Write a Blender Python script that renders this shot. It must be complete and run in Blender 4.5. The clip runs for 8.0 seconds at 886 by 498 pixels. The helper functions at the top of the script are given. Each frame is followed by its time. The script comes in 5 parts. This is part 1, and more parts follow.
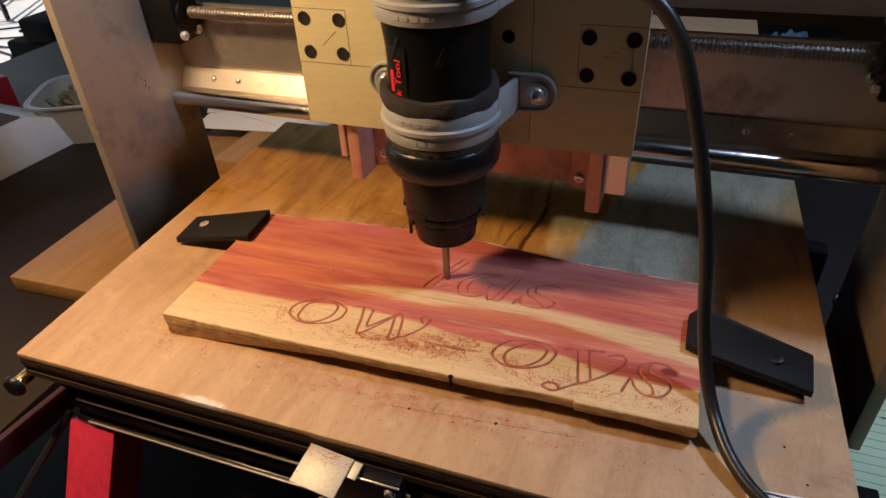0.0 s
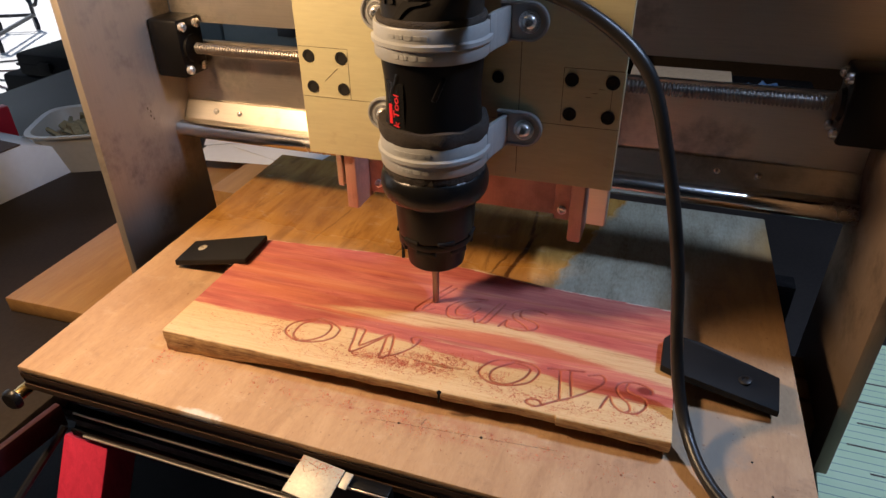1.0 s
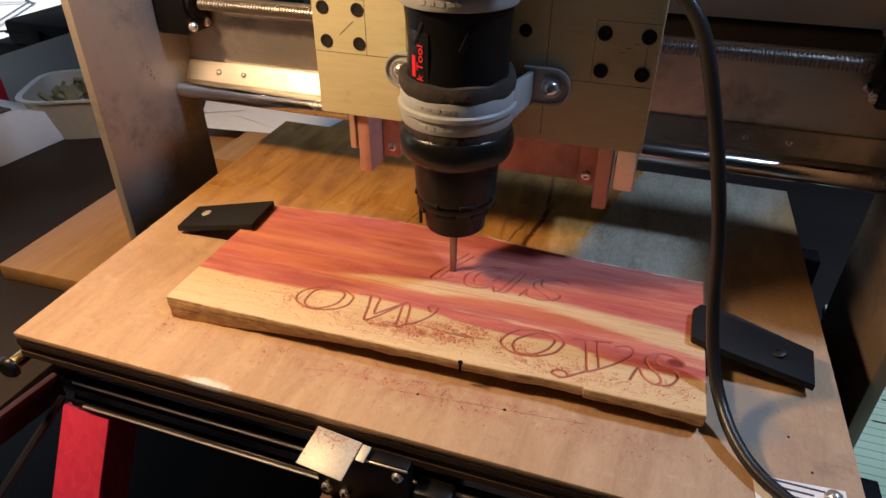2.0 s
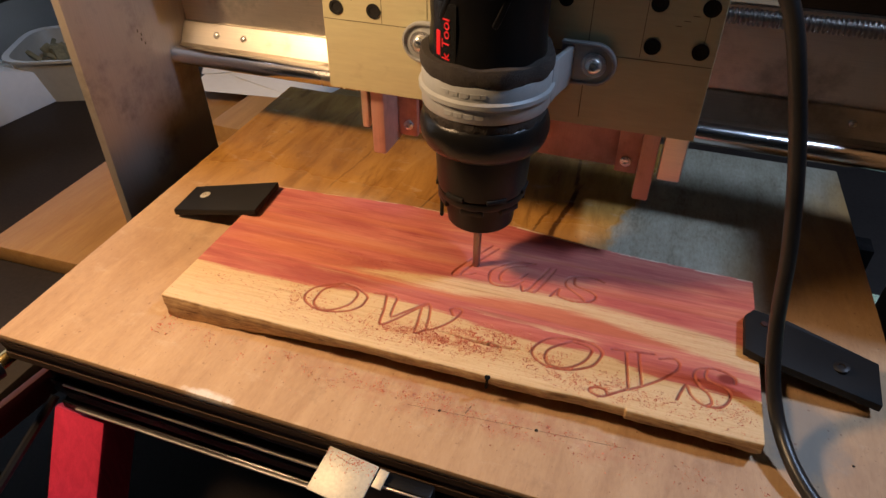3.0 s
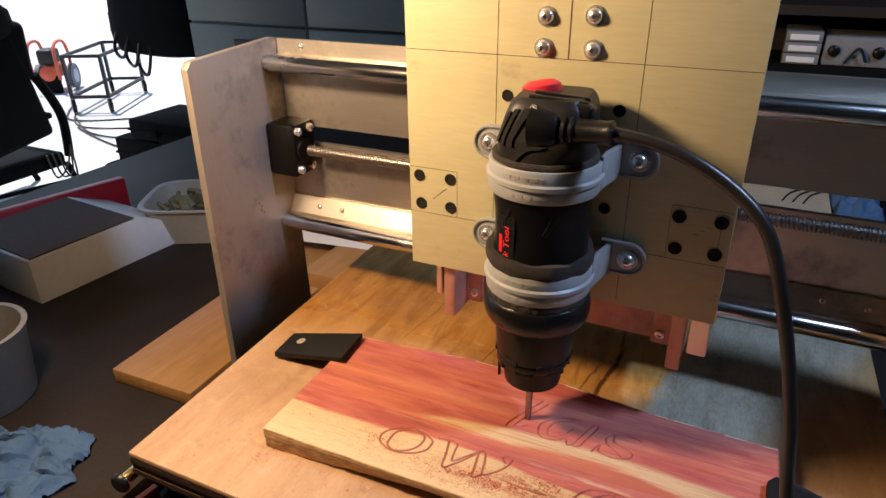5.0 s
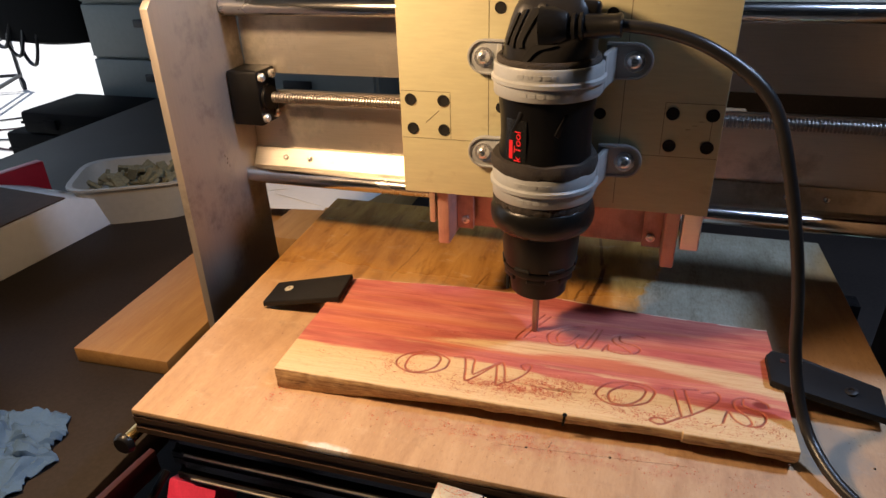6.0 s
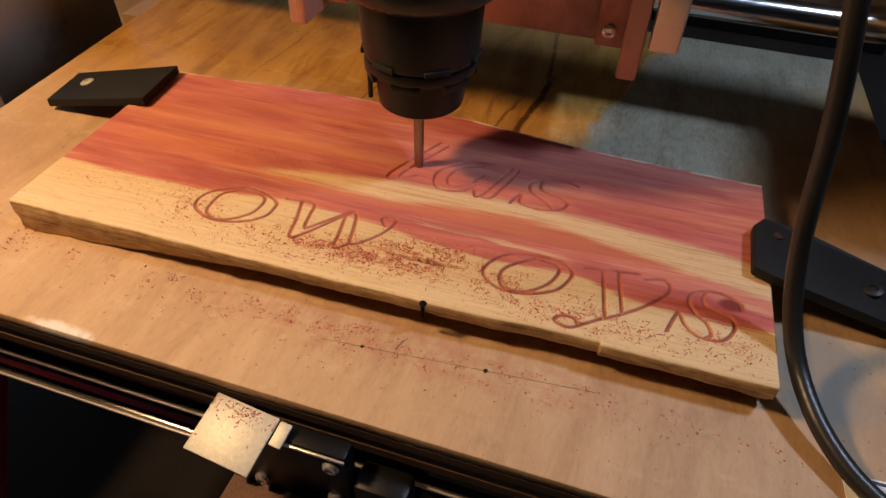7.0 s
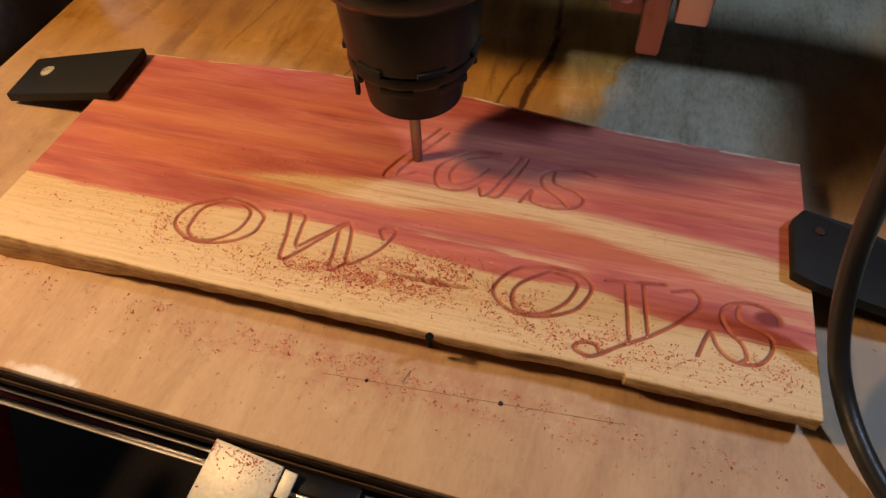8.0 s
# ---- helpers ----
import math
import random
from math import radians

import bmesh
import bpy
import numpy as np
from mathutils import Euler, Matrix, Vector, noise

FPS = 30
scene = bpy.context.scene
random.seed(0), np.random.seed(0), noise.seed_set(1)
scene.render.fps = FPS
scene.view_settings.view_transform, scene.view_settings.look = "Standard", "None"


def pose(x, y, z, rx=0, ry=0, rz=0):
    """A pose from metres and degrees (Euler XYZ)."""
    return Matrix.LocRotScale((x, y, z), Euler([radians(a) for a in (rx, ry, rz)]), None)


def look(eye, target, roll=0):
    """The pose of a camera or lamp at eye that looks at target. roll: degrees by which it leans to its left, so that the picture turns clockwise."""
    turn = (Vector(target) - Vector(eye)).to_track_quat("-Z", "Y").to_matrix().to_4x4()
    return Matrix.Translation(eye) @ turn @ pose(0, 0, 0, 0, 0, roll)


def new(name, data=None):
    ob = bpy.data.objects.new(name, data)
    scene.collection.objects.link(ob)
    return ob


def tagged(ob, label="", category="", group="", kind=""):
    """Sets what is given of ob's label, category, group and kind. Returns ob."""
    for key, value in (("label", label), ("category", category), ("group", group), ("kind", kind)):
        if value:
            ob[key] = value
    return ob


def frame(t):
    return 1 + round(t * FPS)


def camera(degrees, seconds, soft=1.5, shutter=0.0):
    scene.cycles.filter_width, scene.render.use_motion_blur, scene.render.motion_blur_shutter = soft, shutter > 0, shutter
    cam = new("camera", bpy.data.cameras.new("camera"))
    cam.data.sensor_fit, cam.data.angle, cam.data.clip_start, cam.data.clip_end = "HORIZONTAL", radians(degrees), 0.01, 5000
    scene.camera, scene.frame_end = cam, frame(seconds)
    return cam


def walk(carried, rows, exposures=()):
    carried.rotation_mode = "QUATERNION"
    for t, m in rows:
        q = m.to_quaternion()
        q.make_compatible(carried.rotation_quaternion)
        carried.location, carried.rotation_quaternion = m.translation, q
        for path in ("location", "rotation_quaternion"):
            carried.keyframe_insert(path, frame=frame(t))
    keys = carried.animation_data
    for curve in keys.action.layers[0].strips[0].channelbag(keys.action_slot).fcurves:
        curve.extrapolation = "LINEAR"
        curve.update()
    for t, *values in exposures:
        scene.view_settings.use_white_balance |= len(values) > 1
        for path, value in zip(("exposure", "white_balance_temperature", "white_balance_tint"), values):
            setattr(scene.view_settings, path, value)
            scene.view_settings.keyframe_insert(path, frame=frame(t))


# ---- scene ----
cam = camera(68.5, 8.0)
PATH = [
    (0.0, 0.4126, -0.2112, 0.3154, 21.16, -35.17, -2.90),
    (0.5, 0.4243, -0.2211, 0.3204, 19.46, -33.22, -2.10),
    (1.0, 0.4185, -0.2397, 0.3201, 19.41, -31.55, -0.80),
    (1.5, 0.4118, -0.2455, 0.3086, 19.32, -31.43, -0.95),
    (1.7, 0.4080, -0.2443, 0.2985, 18.94, -31.68, -0.47),
    (2.8, 0.3666, -0.1903, 0.3002, 19.31, -37.63, 0.44),
    (3.0, 0.3679, -0.1863, 0.2965, 19.18, -37.43, 0.27),
    (3.5, 0.3761, -0.1834, 0.3097, 19.17, -35.80, -0.84),
    (4.0, 0.3778, -0.1969, 0.3301, 21.04, -32.25, -0.47),
    (4.5, 0.3904, -0.2175, 0.3566, 25.53, -26.89, 0.08),
    (4.7, 0.3920, -0.2260, 0.3640, 26.70, -26.00, 0.30),
    (5.8, 0.3510, -0.2831, 0.3360, 19.28, -27.27, -3.10),
    (6.0, 0.3356, -0.2891, 0.3219, 17.22, -27.55, -1.73),
    (6.2, 0.3380, -0.2770, 0.3080, 15.56, -29.90, -2.60),
    (6.5, 0.3472, -0.2378, 0.2584, 12.75, -33.44, -0.60),
    (6.8, 0.3720, -0.1580, 0.2390, 14.96, -40.80, 1.60),
    (7.0, 0.3720, -0.1232, 0.2277, 16.67, -43.36, 1.93),
    (7.5, 0.3593, -0.0860, 0.2348, 18.27, -48.71, -1.54),
    (8.0, 0.3581, -0.0717, 0.2393, 17.89, -51.29, -1.85),
]


def eye_pose(x, y, z, yaw, pitch, roll):
    return Matrix.Translation((x, y, z)) @ (pose(0, 0, 0, 0, 0, yaw) @ pose(0, 0, 0, 90 + pitch) @ pose(0, 0, 0, 0, 0, roll))


EXPOSURE = [(0.0, -0.2, 6550, 10), (0.5, 0.02, 6200, 10), (1.0, 0.02, 6150, 10), (1.5, 0.06, 6150, 10), (3.0, -0.16, 6350, 10), (4.0, -0.12, 6200, 10), (4.5, 0.1, 5900, 10), (6.0, 0.1, 6200, 10), (6.5, 0.06, 6550, 10), (7.0, -0.25, 6900, 10), (8.0, -0.35, 7000, 10)]
walk(cam, [(row[0], eye_pose(*row[1:])) for row in PATH], EXPOSURE)

# ---- world, sun and lamps ----
world = bpy.data.worlds.new("sky")
scene.world = world
world.use_nodes = True
sky = world.node_tree.nodes.new("ShaderNodeTexSky")
sky.sky_type, sky.sun_disc = "NISHITA", False
sky.sun_elevation, sky.sun_rotation = radians(48), radians(-60)
world.node_tree.nodes["Background"].inputs["Strength"].default_value = 0.15
world.node_tree.links.new(sky.outputs["Color"], world.node_tree.nodes["Background"].inputs["Color"])


def lamp(name, kind, m, energy, colour, size):
    data = bpy.data.lights.new(name, kind)
    data.energy, data.color = energy, colour
    if kind == "SUN":
        data.angle = size
    elif kind == "AREA":
        data.shape, data.size, data.size_y = "RECTANGLE", size[0], size[1]
    else:
        data.spot_size, data.spot_blend, data.shadow_soft_size = radians(150), 0.60, size
    ob = new(name, data)
    ob.matrix_world = m
    return ob


sun = lamp("sun", "SUN", look((-6, 3, 7), (-3.9, 2.2, 0)), 5.0, (1.0, 0.95, 0.88), radians(0.5))
warm = lamp("work_lamp_light", "SPOT", look((-0.075, -0.05, 0.48), (0.27, 0.15, 0.05)), 17.8, (1.0, 0.64, 0.34), 0.038)
cool = lamp("shop_light", "AREA", look((0.90, 0.225, 0.95), (0.47, 0.15, 0.0)), 7.0, (0.54, 0.70, 1.0), (0.12, 0.08))

# ---- building helpers ----


class Mesh:
    """Collects pieces of one mesh."""

    def __init__(self):
        self.bm = bmesh.new()

    def add(self, verts, faces):
        vs = [self.bm.verts.new(v) for v in verts]
        for f in faces:
            try:
                self.bm.faces.new([vs[i] for i in f])
            except ValueError:
                pass
        return vs

    def box(self, x0, x1, y0, y1, z0, z1, m=None, bevel=0.0, seg=2):
        c = [Vector((x, y, z)) for z in (z0, z1) for y in (y0, y1) for x in (x0, x1)]
        if m is not None:
            c = [m @ v for v in c]
        vs = self.add(c, [(0, 2, 3, 1), (4, 5, 7, 6), (0, 1, 5, 4), (2, 6, 7, 3), (0, 4, 6, 2), (1, 3, 7, 5)])
        if bevel:
            edges = list({e for v in vs for e in v.link_edges})
            bmesh.ops.bevel(self.bm, geom=edges, offset=bevel, segments=seg, profile=0.5, affect="EDGES")
        return self

    def lathe(self, rings, m=None, n=32, caps=True):
        """rings: (radius, height) along z."""
        m = m or Matrix()
        verts = [m @ Vector((r * math.cos(2 * math.pi * k / n), r * math.sin(2 * math.pi * k / n), h)) for r, h in rings for k in range(n)]
        faces = [(a * n + k, a * n + (k + 1) % n, (a + 1) * n + (k + 1) % n, (a + 1) * n + k) for a in range(len(rings) - 1) for k in range(n)]
        if caps:
            faces += [tuple(reversed(range(n))), tuple(range((len(rings) - 1) * n, len(rings) * n))]
        self.add(verts, faces)
        return self

    def prism(self, poly, z0, z1, m=None, bevel=0.0, seg=2):
        m = m or Matrix()
        n = len(poly)
        verts = [m @ Vector((x, y, z)) for z in (z0, z1) for x, y in poly]
        vs = self.add(verts, [tuple(reversed(range(n))), tuple(range(n, 2 * n))] + [(k, (k + 1) % n, n + (k + 1) % n, n + k) for k in range(n)])
        if bevel:
            edges = list({e for v in vs for e in v.link_edges})
            bmesh.ops.bevel(self.bm, geom=edges, offset=bevel, segments=seg, profile=0.5, affect="EDGES")
        return self

    def tube(self, points, radius, n=12, smooth=8, radii=None):
        """A round tube along a smooth line through the points."""
        pts = spline(points, smooth)
        rings, side = [], Vector((0.3, 0.2, 0.9))
        for k, p in enumerate(pts):
            ahead = (pts[min(k + 1, len(pts) - 1)] - pts[max(k - 1, 0)]).normalized()
            side = (side - ahead * side.dot(ahead)).normalized()
            up = ahead.cross(side)
            r = radius if radii is None else radii[0] + (radii[1] - radii[0]) * k / (len(pts) - 1)
            rings += [p + r * (math.cos(2 * math.pi * j / n) * side + math.sin(2 * math.pi * j / n) * up) for j in range(n)]
        c = len(pts)
        self.add(rings, [(a * n + j, a * n + (j + 1) % n, (a + 1) * n + (j + 1) % n, (a + 1) * n + j) for a in range(c - 1) for j in range(n)]
                 + [tuple(reversed(range(n))), tuple(range((c - 1) * n, c * n))])
        return self


def spline(points, steps):
    pts = [Vector(p) for p in points]
    out = []
    for k in range(len(pts) - 1):
        a, b = pts[k], pts[k + 1]
        p0, p3 = pts[max(k - 1, 0)], pts[min(k + 2, len(pts) - 1)]
        for s in range(steps):
            t = s / steps
            out.append(0.5 * (2 * a + (b - p0) * t + (2 * p0 - 5 * a + 4 * b - p3) * t * t + (3 * a - p0 - 3 * b + p3) * t ** 3))
    return out + [pts[-1]]


def finish(name, mesh, material, smooth=True, angle=40):
    bm = mesh.bm if isinstance(mesh, Mesh) else mesh
    bmesh.ops.recalc_face_normals(bm, faces=bm.faces)
    for e in bm.edges:
        e.smooth = len(e.link_faces) == 2 and e.calc_face_angle(0) < radians(angle)
    for f in bm.faces:
        f.smooth = smooth
    data = bpy.data.meshes.new(name)
    bm.to_mesh(data)
    bm.free()
    data.materials.append(material)
    return data


def thing(name, mesh, material, label, category, kind="", group="", smooth=True):
    return tagged(new(name, finish(name, mesh, material, smooth)), label, category, group, kind)


def holder(name, label, category, at=(0, 0, 0), group=""):
    ob = tagged(new(name), label, category, group)
    ob.location = at
    ob.empty_display_size = 0.02
    return ob


def part(name, mesh, material, parent, label="", smooth=True):
    ob = new(name, finish(name, mesh, material, smooth))
    ob.parent = parent
    if parent.type == "EMPTY":
        ob.matrix_parent_inverse = Matrix.Translation(-Vector(parent.location))
    if label:
        ob["label"] = label
    return ob


# ---- materials ----


class Nodes:
    def __init__(self, name):
        self.mat = bpy.data.materials.new(name)
        self.mat.use_nodes = True
        self.t = self.mat.node_tree
        self.bsdf = self.t.nodes["Principled BSDF"]
        self.coord = self.t.nodes.new("ShaderNodeTexCoord").outputs["Object"]

    def node(self, kind, **inputs):
        n = self.t.nodes.new(kind)
        for key, v in inputs.items():
            self.put(n, key.replace("_", " "), v)
        return n

    def put(self, n, key, v):
        s = n.inputs[key]
        if isinstance(v, bpy.types.NodeSocket):
            self.t.links.new(v, s)
        else:
            s.default_value = v

    def mapped(self, scale, loc=(0, 0, 0), rot=(0, 0, 0)):
        n = self.node("ShaderNodeMapping", Vector=self.coord, Scale=scale, Location=loc, Rotation=rot)
        return n.outputs["Vector"]

    def noise(self, scale, detail=4.0, rough=0.55, vec=None, distort=0.0):
        return self.node("ShaderNodeTexNoise", Vector=vec or self.coord, Scale=scale, Detail=detail, Roughness=rough, Distortion=distort).outputs["Fac"]

    def math(self, op, a, b=0.0, c=0.0, clamp=False):
        n = self.t.nodes.new("ShaderNodeMath")
        n.operation, n.use_clamp = op, clamp
        for k, v in enumerate((a, b, c)):
            self.put(n, k, v)
        return n.outputs[0]

    def ramp(self, fac, stops):
        n = self.node("ShaderNodeValToRGB", Fac=fac)
        e = n.color_ramp.elements
        while len(e) < len(stops):
            e.new(0.5)
        for k, (p, c) in enumerate(stops):
            e[k].position = p
            e[k].color = (*c, 1.0) if len(c) == 3 else c
        return n.outputs["Color"]

    def band(self, v, lo, hi):
        n = self.node("ShaderNodeMapRange", Value=v)
        n.interpolation_type = "SMOOTHSTEP"
        self.put(n, 1, lo), self.put(n, 2, hi)
        return n.outputs[0]

    def mix(self, fac, a, b, mode="MIX"):
        n = self.t.nodes.new("ShaderNodeMix")
        n.data_type, n.blend_type = "RGBA", mode
        self.put(n, 0, fac)
        for k, v in ((6, a), (7, b)):
            self.put(n, k, v if isinstance(v, bpy.types.NodeSocket) else (*v, 1.0))
        return n.outputs[2]

    def axis(self, k):
        return self.node("ShaderNodeSeparateXYZ", Vector=self.coord).outputs[k]

    def done(self, colour, rough=0.5, metal=0.0, bump=None, strength=0.3, dist=0.001, spec=0.5, coat=0.0):
        self.put(self.bsdf, "Base Color", colour if isinstance(colour, bpy.types.NodeSocket) else (*colour, 1.0))
        self.put(self.bsdf, "Roughness", rough)
        self.put(self.bsdf, "Metallic", metal)
        self.put(self.bsdf, "Specular IOR Level", spec)
        self.put(self.bsdf, "Coat Weight", coat)
        if bump is not None:
            b = self.node("ShaderNodeBump", Height=bump, Strength=strength, Distance=dist)
            self.put(self.bsdf, "Normal", b.outputs["Normal"])
        return self.mat


def plain(name, colour, rough=0.5, metal=0.0, grain=60.0, vary=0.25, bump=0.2, dist=0.0006, spec=0.5):
    """One colour with blotches and fine grain."""
    n = Nodes(name)
    big, fine = n.noise(grain * 0.15, 3), n.noise(grain * 6, 5, 0.6)
    both = n.math("ADD", n.math("MULTIPLY", big, 0.6), n.math("MULTIPLY", fine, 0.4))
    lo, hi = [c * (1 - vary) for c in colour], [min(c * (1 + vary), 1) for c in colour]
    col = n.ramp(both, [(0.3, lo), (0.7, hi)])
    r = n.math("ADD", rough - 0.08, n.math("MULTIPLY", big, 0.16))
    return n.done(col, r, metal, fine, bump, dist, spec)


def brushed(name, colour, rough=0.35, along=(1, 40, 40), stain=0.35, metal=1.0):
    """Bare metal with drawn lines and dull stains."""
    n = Nodes(name)
    lines = n.noise(30, 5, 0.7, n.mapped(along))
    blot = n.noise(11, 6, 0.68)
    dull = n.band(blot, 0.50, 0.70)
    col = n.mix(n.math("MULTIPLY", dull, stain), n.ramp(lines, [(0.3, [c * 0.86 for c in colour]), (0.7, colour)]), [c * 0.35 for c in colour])
    r = n.math("ADD", rough, n.math("ADD", n.math("MULTIPLY", lines, 0.12), n.math("MULTIPLY", dull, 0.18)))
    return n.done(col, r, metal, lines, 0.12, 0.0004)


def wood(name, light, dark, along=(1, 14, 14), rough=0.55, scale=18.0, blot=0.3):
    n = Nodes(name)
    g = n.noise(scale, 6, 0.62, n.mapped(along), 0.6)
    f = n.noise(scale * 8, 4, 0.6, n.mapped(along))
    b = n.noise(9, 3)
    col = n.ramp(n.math("ADD", n.math("MULTIPLY", g, 0.75), n.math("MULTIPLY", f, 0.25)), [(0.3, dark), (0.52, [(a + c) / 2 for a, c in zip(light, dark)]), (0.7, light)])
    col = n.mix(n.math("MULTIPLY", n.band(b, 0.5, 0.75), blot), col, [c * 0.6 for c in dark])
    return n.done(col, rough, 0.0, f, 0.25, 0.0005)


def bed_material():
    """Pale plywood: worn bare at the front; at the back old amber varnish with streaks, lamp falloff put into its tone.
    """
    n = Nodes("plywood_bed")
    y = n.axis(1)
    x = n.axis(0)
    grain = n.noise(10, 6, 0.6, n.mapped((5, 1, 5)), 0.8)
    fine = n.noise(160, 4, 0.6, n.mapped((3, 1, 3)))
    big = n.noise(8, 4, 0.6)
    bare = n.ramp(n.math("ADD", n.math("MULTIPLY", grain, 0.7), n.math("MULTIPLY", fine, 0.3)), [(0.3, (0.39, 0.232, 0.122)), (0.55, (0.51, 0.33, 0.182)), (0.75, (0.58, 0.39, 0.228))])
    # amber back: varnish colour with the lamp's falloff painted in
    back_amber = n.ramp(grain, [(0.3, (0.32, 0.145, 0.030)), (0.55, (0.50, 0.255, 0.060)), (0.75, (0.60, 0.33, 0.09))])
    edge = n.math("ADD", y, n.math("MULTIPLY", n.math("SUBTRACT", big, 0.5), 0.10))
    fac = n.band(edge, 0.17, 0.25)
    col = n.mix(fac, bare, back_amber)
    streak = n.band(n.noise(7, 3, 0.5, n.mapped((5.0, 0.35, 1), (0.31, 0, 0)), 0.5), 0.63, 0.72)
    col = n.mix(n.math("MULTIPLY", n.math("MULTIPLY", streak, fac), 0.75), col, (0.10, 0.035, 0.010))
    smear = n.band(n.noise(30, 5, 0.7, n.mapped((2.2, 0.5, 1), (2.4, 0.8, 0)), 0.4), 0.54, 0.68)
    col = n.mix(n.math("MULTIPLY", n.math("MULTIPLY", smear, fac), 0.5), col, (0.16, 0.065, 0.018))

    def crack(x0, y0, x1, y1, half, depth):
        """A dark split in the varnish running away from the front."""
        nonlocal col
        run = n.math("ADD", x0 - y0 * (x1 - x0) / (y1 - y0), n.math("MULTIPLY", y, (x1 - x0) / (y1 - y0)))
        run = n.math("ADD", run, n.math("MULTIPLY", n.math("SUBTRACT", n.noise(28, 4, 0.6), 0.5), 0.010))
        off = n.math("ABSOLUTE", n.math("SUBTRACT", x, run))
        keep = n.math("MULTIPLY", n.band(y, y0 - 0.006, y0 + 0.006), n.math("SUBTRACT", 1.0, n.band(y, y1 - 0.012, y1 + 0.012)))
        keep = n.math("MULTIPLY", keep, n.math("SUBTRACT", 1.0, n.band(off, half * 0.4, half)))
        col = n.mix(n.math("MULTIPLY", keep, depth), col, (0.060, 0.022, 0.008))

    for row in ((0.311, 0.205, 0.322, 0.300, 0.0030, 0.9), (0.319, 0.300, 0.312, 0.380, 0.0022, 0.6), (0.296, 0.205, 0.307, 0.265, 0.0016, 0.6), (0.199, 0.200, 0.210, 0.255, 0.0014, 0.6), (0.232, 0.250, 0.240, 0.330, 0.0012, 0.4), (0.120, 0.230, 0.128, 0.300, 0.0012, 0.35)):
        crack(*row)
    # pale grey patch: worn varnish, with the cool light's pool put into the colour
    rim = n.math("ADD", n.math("SUBTRACT", x, n.math("MULTIPLY", n.math("SUBTRACT", y, 0.222), 0.24)), n.math("MULTIPLY", n.math("SUBTRACT", n.noise(42, 5, 0.6, n.mapped((1, 0.7, 1))), 0.5), 0.034))
    pale = n.math("MULTIPLY", n.band(rim, 0.350, 0.357), n.band(n.math("ADD", y, n.math("MULTIPLY", big, 0.05)), 0.19, 0.225))
    # fades out to the right, painting the side plate's shade
    pale = n.math("MULTIPLY", pale, n.math("SUBTRACT", 1.0, n.math("MULTIPLY", n.band(n.math("SUBTRACT", x, n.math("MULTIPLY", y, 0.5)), 0.31, 0.37), 0.75)))
    worn = n.ramp(n.math("ADD", n.math("MULTIPLY", n.noise(26, 5, 0.65, n.mapped((2.5, 0.6, 1))), 0.6), n.math("MULTIPLY", fine, 0.4)), [(0.32, (0.14, 0.12, 0.08)), (0.48, (0.31, 0.295, 0.22)), (0.70, (0.47, 0.45, 0.365))])
    col = n.mix(n.math("MULTIPLY", pale, 0.93), col, worn)
    fac = n.math("MULTIPLY", fac, n.math("SUBTRACT", 1.0, n.math("MULTIPLY", pale, 0.7)))
    dirt = n.band(n.noise(24, 5, 0.7), 0.56, 0.74)
    col = n.mix(n.math("MULTIPLY", dirt, 0.42), col, (0.20, 0.12, 0.07))
    # white plaster smear at the front edge
    dx = n.math("DIVIDE", n.math("SUBTRACT", x, 0.160), 0.023)
    dy = n.math("DIVIDE", n.math("SUBTRACT", y, 0.002), 0.0055)
    d = n.math("ADD", n.math("ADD", n.math("MULTIPLY", dx, dx), n.math("MULTIPLY", dy, dy)), n.math("MULTIPLY", n.noise(140, 4), 1.6))
    col = n.mix(n.math("MULTIPLY", n.math("SUBTRACT", 1.0, n.band(d, 0.8, 1.6)), 0.8), col, (0.78, 0.74, 0.70))
    scuff = n.band(n.noise(34, 6, 0.75, n.mapped((1, 2.2, 1), (1.7, 0.4, 0))), 0.55, 0.70)
    col = n.mix(n.math("MULTIPLY", scuff, 0.22), col, (0.70, 0.58, 0.44))
    stain = n.band(n.noise(5.5, 4, 0.6, n.mapped((1, 1, 1), (5.2, 2.3, 0))), 0.50, 0.66)
    col = n.mix(n.math("MULTIPLY", stain, 0.30), col, (0.30, 0.17, 0.10))
    pores = n.band(n.noise(120, 4, 0.65, n.mapped((6, 1, 1), (0.3, 0.9, 0))), 0.56, 0.70)
    col = n.mix(n.math("MULTIPLY", pores, 0.22), col, (0.22, 0.12, 0.06))
    # grey-blue scuffed patch under the cable
    gx = n.math("DIVIDE", n.math("SUBTRACT", x, 0.482), 0.026)
    gy = n.math("DIVIDE", n.math("SUBTRACT", y, 0.085), 0.035)
    gd = n.math("ADD", n.math("ADD", n.math("MULTIPLY", gx, gx), n.math("MULTIPLY", gy, gy)), n.math("MULTIPLY", n.noise(45, 5, 0.65), 1.8))
    col = n.mix(n.math("MULTIPLY", n.math("SUBTRACT", 1.0, n.band(gd, 1.0, 1.9)), 0.75), col, (0.25, 0.235, 0.20))
    rx_ = n.math("DIVIDE", n.math("SUBTRACT", x, 0.30), 0.13)
    ry_ = n.math("DIVIDE", n.math("SUBTRACT", y, 0.043), 0.017)
    red = n.math("SUBTRACT", 1.0, n.math("ADD", n.math("MULTIPLY", rx_, rx_), n.math("MULTIPLY", ry_, ry_)), clamp=True)
    red = n.math("MULTIPLY", red, n.band(n.noise(95, 5, 0.7), 0.42, 0.62))
    col = n.mix(n.math("MULTIPLY", red, 0.45), col, (0.42, 0.15, 0.09))
